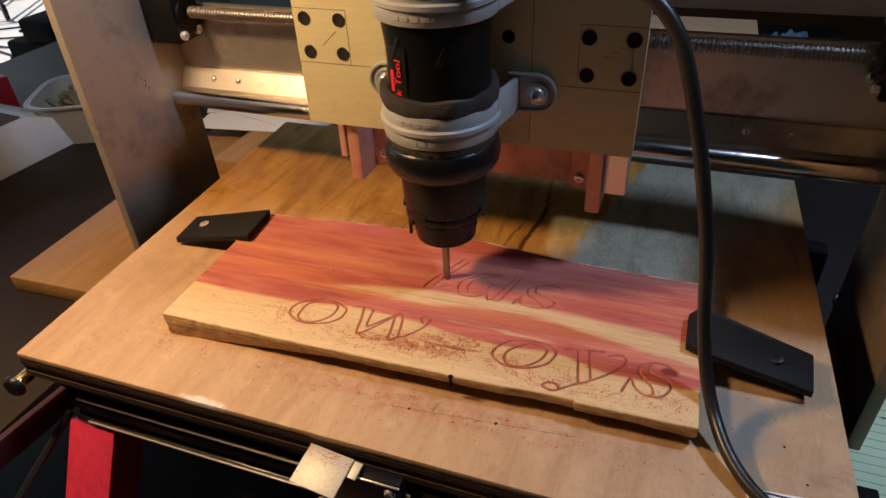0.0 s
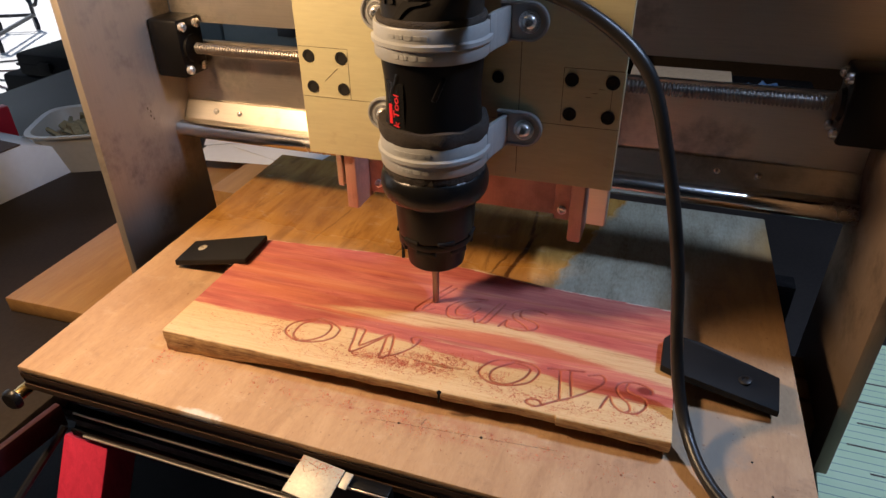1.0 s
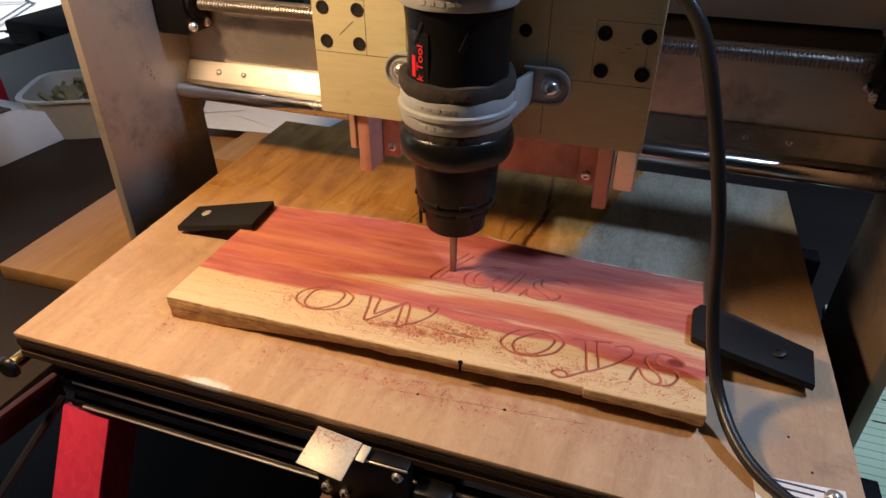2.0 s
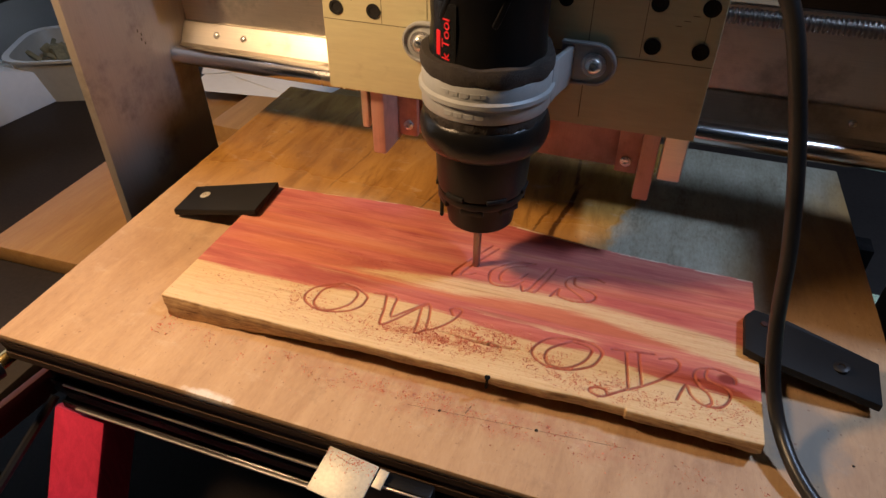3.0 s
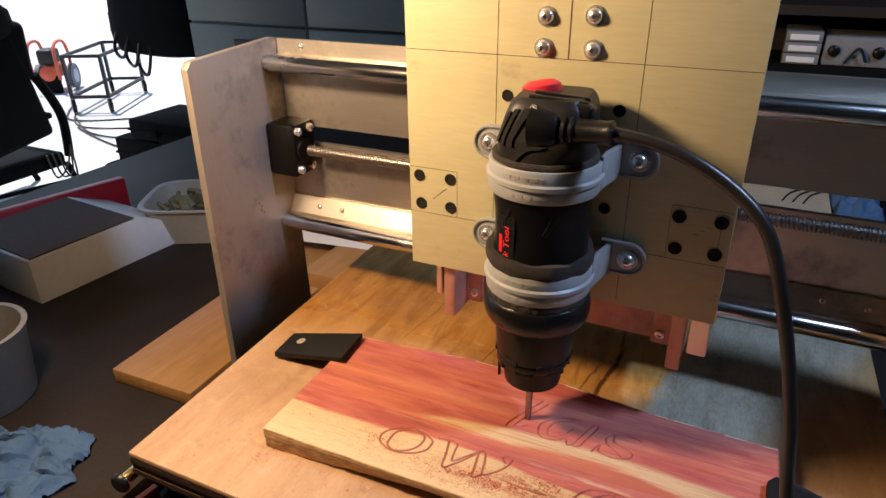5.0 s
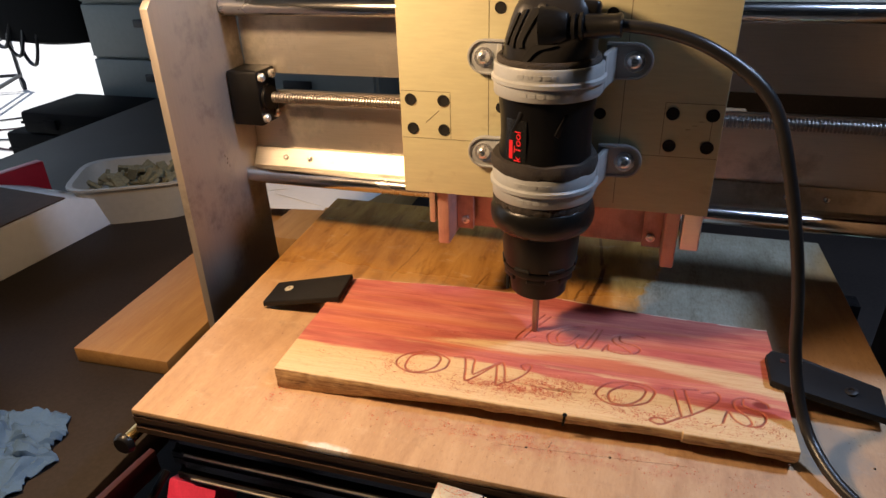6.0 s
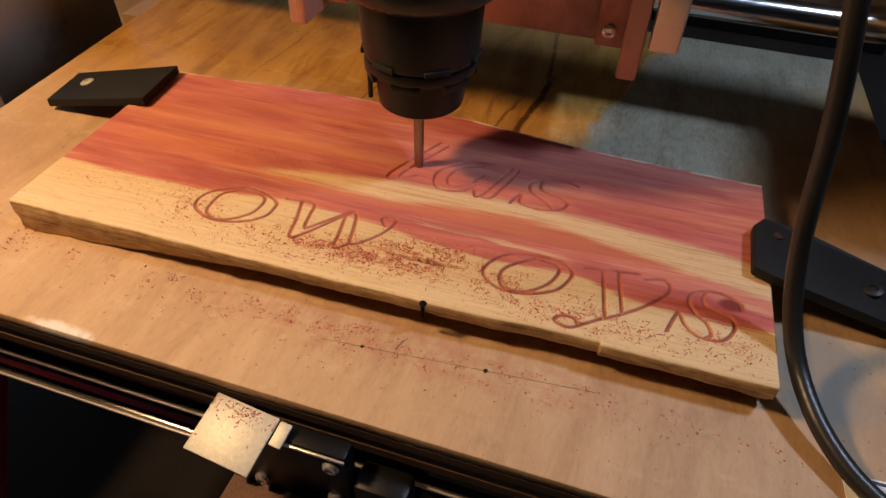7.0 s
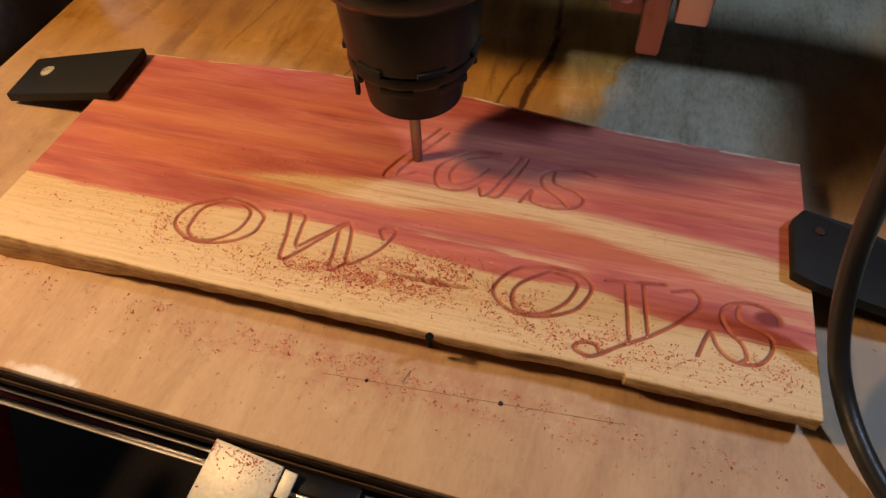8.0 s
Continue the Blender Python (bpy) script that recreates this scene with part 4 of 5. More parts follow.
            part("moulded_mark", Mesh().box(-0.0005 - 0.0008 * w, 0.0005 + 0.0008 * w, -0.0003, 0.00014, -0.0010 - 0.0003 * w, 0.0012, Matrix.Translation((TX + r1 * math.cos(a), TY + r1 * math.sin(a), z + q)) @ pose(0, 0, 0, 0, 0, math.degrees(a) + 90), bevel=0.0001, seg=1), GREY_PLASTIC, s)
    return s


pipe_strap(0.1510, "grey plastic pipe strap round the tool's waist")
pipe_strap(0.2230, "grey plastic pipe strap round the top of the tool")


def foam_ring(z, h, thick, torn, name, lab):
    """A ragged foam strip packed between strap and tool."""
    n, r = 160, 0.0330
    mesh, verts = Mesh(), []
    for k in range(n):
        a = 2 * math.pi * k / n
        c, s_ = math.cos(a), math.sin(a)
        slow, quick = noise.noise((2.2 * c, 2.2 * s_, z * 90)), noise.noise((13 * c, 13 * s_, z * 70))
        up = h * (0.85 + 0.35 * slow)
        dn = -h * (0.80 + 0.30 * slow + (0.45 * max(0.0, quick + 0.1) + (0.45 if k % 9 < 5 else 0.0) if torn else 0.04 * quick))
        ro = r + thick * (0.85 + 0.30 * slow + (0.25 if torn else 0.06) * quick)
        verts += [(TX + q * c, TY + q * s_, z + w) for q, w in ((r - 0.002, dn), (ro - 0.0006, dn), (ro, dn * 0.6), (ro + 0.0003, 0), (ro, up * 0.6), (ro - 0.0008, up), (r - 0.002, up))]
    mesh.add(verts, [(k * 7 + j, k * 7 + (j + 1) % 7, ((k + 1) % n) * 7 + (j + 1) % 7, ((k + 1) % n) * 7 + j) for k in range(n) for j in range(7)])
    return thing(name, mesh, FOAM, lab, "foam strip", group="foam strips")


foam_ring(0.1655, 0.0056, 0.0042, False, "foam_strip", "worn black foam strip above the lower strap")
foam_ring(0.1385, 0.0042, 0.0026, True, "foam_strip", "torn black foam strip below the lower strap")
foam_ring(0.2345, 0.0030, 0.0012, False, "foam_strip", "worn black foam strip in the upper strap")

cable = thing("power_cable", Mesh().tube([(TX + 0.0445, TY - 0.0215, 0.2584), (0.345, 0.1235, 0.2560), (0.368, 0.120, 0.2495), (0.389, 0.118, 0.238), (0.404, 0.114, 0.226), (0.414, 0.111, 0.211), (0.424, 0.107, 0.183), (0.434, 0.104, 0.148), (0.443, 0.101, 0.108), (0.4495, 0.097, 0.066), (0.4560, 0.087, 0.0360), (0.4635, 0.073, 0.0180), (0.473, 0.052, 0.0100), (0.487, 0.034, 0.0058), (0.508, 0.018, 0.0050), (0.533, 0.002, 0.0052), (0.556, -0.014, -0.006), (0.575, -0.03, -0.05), (0.585, -0.04, -0.15), (0.59, -0.04, -0.47)], 0.0038, 14), CABLE, "black rubber power cable hanging from the tool", "cable")

# ---- the cedar board ----
B_LEN, B_TOP = 0.3623, 0.0185
BOARD_AT = pose(0.0938, 0.0506, 0, 0, 0, 1.06)

# engraved letters: strokes in millimetres along and across the board
LETTERS = {
    "o": [[(104, 46), (92, 39), (88, 32), (89, 26), (94, 22), (102, 19.5), (111, 20.4), (120, 24), (126, 30), (127, 36), (126, 41), (117, 46), (108, 47.4), (104, 46)],
          [(105, 44.5), (97, 38), (95.7, 28.6), (97, 23.6), (102.6, 20.5), (111, 22.4), (118, 29), (120, 36), (119, 42), (113, 45.3), (105, 44.5)]],
    "w": [[(130, 45), (144, 46.5), (146, 37), (148, 28), (156, 36.5), (166, 46.3), (170, 36), (172.7, 24.2), (182, 32), (187, 41), (188, 47), (185, 48), (181, 46), (184, 41)],
          [(138, 45.2), (141, 33), (143.6, 19.7), (150, 25), (159, 37.5), (166, 46.3)], [(163, 42), (165, 29), (166.6, 19.3), (172.7, 24.2)]],
    "second_o": [[(258, 44), (246, 41), (239, 34), (236.7, 26), (242.6, 20), (250.6, 17.8), (260.6, 19.6), (270.7, 25.4), (275, 33), (275.5, 39), (270, 43.5), (258, 44)],
                 [(258, 42), (247, 33), (244.7, 26), (247.6, 20), (256.6, 19.7), (264.7, 25.5), (269, 33), (269, 40), (258, 42)]],
    "y": [[(281, 43), (292, 45), (305, 47)], [(289, 44), (292.6, 17)], [(296, 45), (299.6, 21)],
          [(308, 44), (316, 46.6), (319, 42.5), (317, 36.5), (309, 27.7), (298.6, 19), (289.5, 13), (280.4, 6.2), (275.4, 6.3), (272.4, 8.4), (275.5, 11.3), (280.5, 11.2), (282.4, 8.2)]],
    "s": [[(349, 38), (348, 43), (339, 46), (330, 43.3), (327, 37.4), (330, 30.3), (334.7, 26), (336.6, 20), (333.6, 17)],
          [(334, 44), (334, 37), (345, 32), (345.7, 25), (340.6, 18), (331.6, 17.3), (325.7, 22.4), (322.8, 28.4), (318.6, 16.5)]],
    "l": [[(189, 118), (171.8, 83.2), (175.7, 79.2), (185.8, 85)], [(194, 116), (178.8, 87), (177.7, 80.1)]],
    "a": [[(222, 107.3), (208, 104.6), (196, 93), (195.8, 83), (200.7, 77.7), (211.7, 79.5), (218, 87.4)], [(217, 103.4), (206, 98.6), (202, 88.7), (204.8, 82.6), (212.8, 85.5), (219, 95.4)],
          [(232, 106), (227, 91), (223.7, 81.3), (219.7, 77.4), (217.8, 82.4)], [(236, 106), (232, 91), (227.7, 79.2), (222.7, 78.3)]],
    "second_s": [[(269, 102.4), (262, 104.6), (251, 102.8), (245, 98), (246, 91), (254.8, 84.7), (258.7, 80.6)], [(250, 102), (251, 94), (261, 90.6), (265.8, 86.5), (262.7, 80.6), (252.7, 77.7), (242.7, 80), (241.8, 87), (237.7, 78)]],
}
CRACK = [(176, 25.1), (190, 24.4), (202, 23.7), (216, 24.4), (230, 25.2)]


def board_edge(u, back):
    """Front and back outline of the top of the board, in metres."""
    w = 0.0004 * noise.noise((u * 60, 3.1 if back else 7.7, 0)) + 0.0002 * noise.noise((u * 240, 1.0, 5 if back else 2))
    if back:
        return float(np.interp(u, [0, 0.05, 0.11, 0.20, 0.26, 0.31, B_LEN], [0.1405, 0.1430, 0.1480, 0.1470, 0.1395, 0.1370, 0.1355])) + w
    step = 0.0016 if 0.245 < u < 0.293 else 0.0
    return 0.0006 + w + step * min(1, (u - 0.245) / 0.02 if u < 0.27 else 1)


def build_board():
    nu, nv = 820, 290
    us = np.linspace(0, B_LEN, nu)
    front, back = np.array([board_edge(u, False) for u in us]), np.array([board_edge(u, True) for u in us])
    s = np.linspace(0, 1, nv)
    vs = front[:, None] + (back - front)[:, None] * s[None, :]
    uu = np.repeat(us[:, None], nv, 1)
    cut = np.zeros((nu, nv))
    dist = np.full((nu, nv), 1.0)
    for strokes in LETTERS.values():
        for line in strokes:
            pts = [(p.x, p.y) for p in spline([(a / 1000, b / 1000, 0) for a, b in line], 5)]
            for (ax, ay), (bx, by) in zip(pts[:-1], pts[1:]):
                i0, i1 = np.searchsorted(us, [min(ax, bx) - 0.003, max(ax, bx) + 0.003])
                if i1 <= i0:
                    continue
                px, py = uu[i0:i1], vs[i0:i1]
                dx, dy = bx - ax, by - ay
                k = np.clip(((px - ax) * dx + (py - ay) * dy) / max(dx * dx + dy * dy, 1e-12), 0, 1)
                dist[i0:i1] = np.minimum(dist[i0:i1], np.hypot(px - ax - k * dx, py - ay - k * dy))
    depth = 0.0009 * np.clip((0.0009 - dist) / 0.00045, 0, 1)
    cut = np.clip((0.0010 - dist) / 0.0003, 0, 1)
    cu, cv = np.array(CRACK).T / 1000
    cw = np.interp(us, [0.176, 0.20, 0.212, 0.224, 0.230], [0.0002, 0.0006, 0.0015, 0.0010, 0.0001], 0, 0)
    mid = np.interp(us, cu, cv)
    crack = np.clip((cw[:, None] - np.abs(vs - mid[:, None])) / 0.0004, 0, 1) * ((us > 0.176) & (us < 0.230))[:, None]
    depth = np.maximum(depth, 0.004 * crack)
    # the crack takes the cuts' dark red-brown tint as well
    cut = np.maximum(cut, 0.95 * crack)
    z = B_TOP - depth
    # rounded arrises
    z -= 0.0006 * np.exp(-(vs - front[:, None]) / 0.0004) + 0.0006 * np.exp(-(back[:, None] - vs) / 0.0004)
    # rough underside of the front edge, drawn back where the bark was
    loop_n = nv + 10
    verts, cuts, barks, slivers = [], [], [], []
    for i, u in enumerate(us):
        for j in range(nv):
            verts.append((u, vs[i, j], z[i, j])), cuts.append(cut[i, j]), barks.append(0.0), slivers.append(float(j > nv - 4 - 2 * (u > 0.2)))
        e = min(u, B_LEN - u)
        under = float(np.interp(u, [0, 0.04, 0.09, 0.15, 0.25, B_LEN], [0.0, 0.0006, 0.0030, 0.0058, 0.0054, 0.0040])) + 0.0016 * noise.noise((u * 45, 9, 1))
        lift = float(np.interp(u, [0, 0.03, 0.09, 0.2, 0.33, B_LEN], [0.0, 0.0004, 0.0040, 0.0062, 0.0060, 0.0048])) + 0.0010 * noise.noise((u * 80, 4, 2))
        rag = [0.0011 * noise.noise((u * 90, k * 3.3, 6)) for k in range(6)]
        b, f = back[i], front[i]
        ring = [(b + 0.0006 + rag[0], 0.013), (b + 0.001 + rag[1], 0.006), (b - 0.001, 0.0004), (f + 0.045, 0.0004), (f + under + 0.012, max(lift * 0.5, 0.0005)),
                (f + under, max(lift, 0.0006)), (f + under * 0.6 + rag[2], 0.0065 + 0.3 * lift), (f + under * 0.15 - 0.0006 + rag[3], 0.0110), (f - 0.0005 + rag[4] * 0.4, 0.0145), (f - 0.0003, B_TOP - 0.0010)]
        for v, h in ring:
            verts.append((u, v, h)), cuts.append(0.0), barks.append(1.0), slivers.append(0.0)
    faces = [(i * loop_n + j, (i + 1) * loop_n + j, (i + 1) * loop_n + (j + 1) % loop_n, i * loop_n + (j + 1) % loop_n) for i in range(nu - 1) for j in range(loop_n)]
    for i, turn in ((0, 1), (nu - 1, -1)):
        faces.append(tuple(range(i * loop_n, (i + 1) * loop_n))[::turn])
    data = bpy.data.meshes.new("cedar_board")
    data.from_pydata(verts, [], faces)
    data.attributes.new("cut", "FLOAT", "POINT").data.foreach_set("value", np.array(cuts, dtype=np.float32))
    data.attributes.new("bark", "FLOAT", "POINT").data.foreach_set("value", np.array(barks, dtype=np.float32))
    data.attributes.new("sliver", "FLOAT", "POINT").data.foreach_set("value", np.array(slivers, dtype=np.float32))
    data.polygons.foreach_set("use_smooth", [True] * (len(faces) - 2) + [False] * 2)
    data.materials.append(CEDAR)
    data.validate()
    ob = tagged(new("cedar_board", data), "red and cream cedar board with half-engraved script letters", "board")
    ob.matrix_world = BOARD_AT
    return ob


board = build_board()
thing("nail_stub", Mesh().lathe([(0.0007, 0), (0.0009, 0.002), (0.0008, 0.0095), (0.0015, 0.0102), (0.0017, 0.0110), (0.0006, 0.0115)], pose(0.3105, 0.0538, 0.0095, 9, 5, 0), 12), SHADE_BLACK, "small dark nail bent against the front edge of the board", "nail")


def sawdust():
    """Loose red chips round the cuts and along the front of the board."""
    rnd = random.Random(5)
    verts, faces = [], []

    def chip(x, y, z, size):
        a, tilt = rnd.uniform(0, 6.28), rnd.uniform(-0.7, 0.7)
        l, w, h = size * rnd.uniform(0.6, 1.0 + rnd.random() ** 2), size * rnd.uniform(0.45, 1.0), size * rnd.uniform(0.2, 0.6)
        m = Matrix.Translation((x, y, z)) @ Euler((tilt, rnd.uniform(-0.4, 0.4), a)).to_matrix().to_4x4()
        k = len(verts)
        verts.extend(m @ Vector(p) for p in ((-l, -w, 0), (l, -w * 0.4, h * 0.3), (l * 0.7, w, 0), (-l * 0.8, w * 0.7, h * 0.5), (0, 0, h + 0.00015)))
        faces.extend(((k, k + 1, k + 4), (k + 1, k + 2, k + 4), (k + 2, k + 3, k + 4), (k + 3, k, k + 4), (k + 3, k + 2, k + 1, k)))

    def cloud(n, u, v, su, sv, size):
        for _ in range(n):
            a, b = rnd.gauss(u, su), rnd.gauss(v, sv)
            clump = noise.noise((a * 150, b * 190, 2.0)) + 0.5 * noise.noise((a * 420, b * 420, 7.0))
            if 0.002 < a < B_LEN - 0.002 and 0.003 < b < 0.137 and clump > rnd.uniform(-0.45, 0.35):
                p = BOARD_AT @ Vector((a, b, B_TOP))
                chip(p.x, p.y, p.z + 0.0001, size * (0.45 + 1.5 * rnd.random() ** 3))

    for n, u, v, su, sv, size in ((700, 0.185, 0.020, 0.020, 0.005, 0.00055), (330, 0.212, 0.030, 0.014, 0.005, 0.0006), (260, 0.140, 0.016, 0.022, 0.006, 0.0005), (170, 0.088, 0.026, 0.009, 0.008, 0.0005), (60, 0.045, 0.030, 0.02, 0.005, 0.0005),
                                  (150, 0.249, 0.021, 0.010, 0.005, 0.0005), (120, 0.258, 0.011, 0.012, 0.004, 0.0005), (150, 0.300, 0.010, 0.020, 0.005, 0.0005), (130, 0.345, 0.016, 0.010, 0.007, 0.0005), (90, 0.285, 0.016, 0.008, 0.005, 0.0006), (150, 0.11, 0.072, 0.018, 0.006, 0.0004), (170, 0.18, 0.03, 0.09, 0.02, 0.0004)):
        cloud(int(n * 8.0), u, v, su, sv, size * 0.50)
    for _ in range(5200):
        x, y = rnd.uniform(0.10, 0.47), 0.048 - abs(rnd.gauss(0, 0.010))
        if rnd.random() < 0.55:
            x = rnd.gauss(0.27, 0.06)
        if 0.002 < y and x < 0.52 and noise.noise((x * 110, y * 160, 3.0)) > rnd.uniform(-0.25, 0.5):
            chip(x, y, 0.0001, 0.00025 * (0.5 + 1.6 * rnd.random() ** 3))
    for _ in range(170):
        p = m_tab @ Vector((max(-0.015, min(0.015, rnd.gauss(0, 0.009))), -0.0010 - min(0.024, abs(rnd.gauss(0, 0.005))), 0.0007))
        chip(p.x, p.y, p.z, 0.00036)
    for _ in range(60):
        chip(rnd.uniform(0.09, 0.106), rnd.uniform(0.035, 0.060), 0.0002, 0.0006)
    data = bpy.data.meshes.new("sawdust")
    data.from_pydata(verts, [], faces)
    data.materials.append(DUST)
    return tagged(new("sawdust", data), "loose red cedar sawdust and small chips", "sawdust", "", "stuff")


sawdust()


# ---- hold-down clamps ----
SCREW_HEAD = plain("pale_screw_head", (0.62, 0.57, 0.47), 0.45, 0.4, 80, 0.15)
CLAMP_BLACK = plain("matte_black_bar", (0.009, 0.0085, 0.0085), 0.66, 0, 130, 0.5, 0.4, 0.0004, 0.28)


def clamp_bar(name, corners, heights, screw, lab):
    """A sloped black bar: one end on the board, the other near the bed."""
    c = holder(name, lab, "clamp", (screw[0], screw[1], 0), "board clamps")
    bar = Mesh()
    n = len(corners)
    t = 0.0056
    top = [Vector((x, y, h)) for (x, y), h in zip(corners, heights)]
    vs = bar.add([p - Vector((0, 0, t)) for p in top] + top, [tuple(reversed(range(n))), tuple(range(n, 2 * n))] + [(k, (k + 1) % n, n + (k + 1) % n, n + k) for k in range(n)])
    bmesh.ops.bevel(bar.bm, geom=list({e for v in vs for e in v.link_edges}), offset=0.0009, segments=2, profile=0.5, affect="EDGES")
    part("bar", bar, CLAMP_BLACK, c)
    sx, sy, sz = screw
    part("screw", Mesh().lathe([(0.0044, -0.0006), (0.0044, 0.0006), (0.0034, 0.0012), (0.0020, 0.0014), (0.0016, 0.0004), (0.0003, 0.0004)], pose(sx, sy, sz, 0, -12, 0), 18), SCREW_HEAD if name == "board_clamp" and sx < 0.2 else STEEL_DARK, c)
    part("stud", Mesh().lathe([(0.0022, 0.0), (0.0022, sz - 0.004)], pose(sx, sy, 0.0001), 10), STEEL_DARK, c)
    return c


clamp_bar("board_clamp", [(0.1040, 0.146), (0.1000, 0.187), (0.026, 0.178), (0.026, 0.147)], [0.0256, 0.0256, 0.0110, 0.0080], (0.0440, 0.1660, 0.0135), "black sloped clamp bar with a bright screw")
clamp_bar("board_clamp", [(0.4455, 0.118), (0.455, 0.1150), (0.521, 0.1130), (0.524, 0.1470), (0.471, 0.1530), (0.4510, 0.1550), (0.4460, 0.1480)], [0.0256, 0.0248, 0.0110, 0.0112, 0.0235, 0.0256, 0.0256], (0.500, 0.130, 0.0168), "black sloped clamp bar beside the cable")
part("hole", Mesh().lathe([(0.0021, -0.0006), (0.0021, 0.0003), (0.0003, 0.0003)], pose(0.4570, 0.1440, 0.0249, 0, 9, 0), 14), plain("rusty_hole", (0.035, 0.010, 0.008), 0.9), bpy.data.objects["board_clamp.001"])

thing("bed_hole", Mesh().lathe([(0.0010, 0.0001), (0.0010, 0.0002), (0.0007, 0.0002), (0.0003, 0.00015)], pose(0.3433, 0.0418, 0), 14), HOLE, "drilled screw hole in the bed", "hole", group="bed holes")
for hx, hy in ((0.2886, 0.0367), (0.505, 0.075), (0.515, 0.052)):
    thing("bed_hole", Mesh().lathe([(0.0008, 0.0001), (0.0008, 0.0002), (0.0003, 0.0002)], pose(hx, hy, 0), 10), HOLE, "small screw hole in the bed", "hole", group="bed holes")
thing("pencil_line", Mesh().box(0.0, 0.12, -0.00010, 0.00010, 0.0001, 0.00016, pose(0.270, 0.0350, 0, 0, 0, 5.3)), FAINT, "thin pencil line along the front of the bed", "mark")
thing("dark_scratch", Mesh().box(0.0, 0.0065, -0.0003, 0.0003, 0.0001, 0.00016, pose(0.303, 0.0398, 0, 0, 0, 75)), FAINT, "short dark scratch on the bed", "mark")
card = holder("printed_card", "white printed card with a blue edge on the bed", "card", (0.50, 0.028, 0))
part("sheet", Mesh().prism([(0.4835, 0.0400), (0.530, 0.0440), (0.530, 0.0080), (0.4850, 0.0140)], 0.0003, 0.0009), PAPER, card)
part("blue_edge", Mesh().prism([(0.4852, 0.0160), (0.530, 0.0105), (0.530, 0.0080), (0.4850, 0.0140)], 0.0009, 0.0011), plain("blue_print", (0.10, 0.08, 0.42), 0.5), card)
for k in range(3):
    part("writing", Mesh().box(0.489, 0.520 - 0.006 * k, 0.0345 - 0.0042 * k, 0.0358 - 0.0042 * k, 0.0009, 0.0011, pose(0, 0.0, 0, 0, 0, 0.5)), plain("dark_print", (0.05, 0.05, 0.09), 0.6), card, "unreadable line of print")

thing("ball_screw", Mesh().lathe([(0.0005, 0.0), (0.0034, 0.0008), (0.0046, 0.0034), (0.0040, 0.0064), (0.0020, 0.0080), (0.0004, 0.0084)], pose(0.5215, 0.0330, 0.0012), 20), CHROME, "small round chrome screw head on the card", "screw")

# ---- things on the bench, left and behind ----
thing("pine_plank", Mesh().box(-0.058, 0.058, -0.25, 0.25, -0.009, 0.009, pose(-0.171, 0.397, BENCH_Z + 0.0092, 0, 0, 2), bevel=0.0015), PINE, "plain pine plank lying on the bench under the gantry", "plank")
thing("spacer_board", Mesh().box(-0.14, 0.0, 0.40, 0.66, BENCH_Z + 0.0001, BENCH_Z + 0.0400, bevel=0.001), PINE, "pale wooden spacer board behind the bed", "board")
for k, (px, py, a) in enumerate(((-0.165, 0.535, 8), (-0.105, 0.560, -14), (-0.20, 0.600, 30), (-0.13, 0.62, 3))):
    thing("paper_sheet", Mesh().box(-0.07, 0.07, -0.05, 0.05, 0, 0.0004, pose(px, py, BENCH_Z + 0.0405 + 0.0012 * k, 0, 1.5 * (k % 2), a)), PAPER, "loose white paper sheet behind the gantry", "paper", group="paper sheets")
box_m = pose(-0.545, 0.358, BENCH_Z + 0.0002, 0, 0, -5)
carton = holder("white_carton", "white flat cardboard carton on the bench", "carton", tuple(box_m.translation))
m_yz = Matrix(((0, 0, 1, 0), (1, 0, 0, 0), (0, 1, 0, 0), (0, 0, 0, 1)))
part("carton", Mesh().prism([(-0.125, 0), (0.125, 0), (0.122, 0.034), (0.048, 0.066), (-0.125, 0.066)], -0.095, 0.095, box_m @ m_yz, bevel=0.0015), WHITE_BOX, carton)
part("brown_lid", Mesh().box(-0.090, 0.089, -0.120, 0.044, 0.0662, 0.0682, box_m), plain("brown_card", (0.10, 0.060, 0.042), 0.8, 0, 20), carton)
tub = holder("plastic_tub", "milky plastic tub full of scraps", "tub", (-0.435, 0.53, BENCH_Z))
outer = Mesh()
m_tub = pose(-0.425, 0.520, BENCH_Z + 0.0002, 0, 0, 28)
ring0 = [(0.075, 0.055, 0), (0.095, 0.072, 0.062), (0.100, 0.077, 0.064), (0.100, 0.077, 0.067), (0.092, 0.069, 0.066), (0.072, 0.052, 0.003)]
nt = 40
vt = []
for a, b, h in ring0:
    for k in range(nt):
        t = 2 * math.pi * k / nt
        c, s_ = math.cos(t), math.sin(t)
        vt.append(m_tub @ Vector((a * math.copysign(abs(c) ** 0.45, c), b * math.copysign(abs(s_) ** 0.45, s_), h)))
outer.add(vt, [(r * nt + k, r * nt + (k + 1) % nt, (r + 1) * nt + (k + 1) % nt, (r + 1) * nt + k) for r in range(5) for k in range(nt)] + [tuple(reversed(range(nt))), tuple(range(5 * nt, 6 * nt))])
part("tub", outer, TUB, tub)
scr = Mesh()
rs = random.Random(3)
for k in range(38):
    scr.box(-0.012, 0.012, -0.007, 0.007, -0.003, 0.003, m_tub @ Matrix.Translation((rs.uniform(-0.062, 0.062), rs.uniform(-0.042, 0.042), rs.uniform(0.045, 0.066))) @ Euler((rs.uniform(-1, 1), rs.uniform(-1, 1), rs.uniform(0, 6))).to_matrix().to_4x4(), bevel=0.001, seg=1)
thing("scraps", scr, JUNK, "small olive and grey scraps filling the tub", "scraps", "stuff")
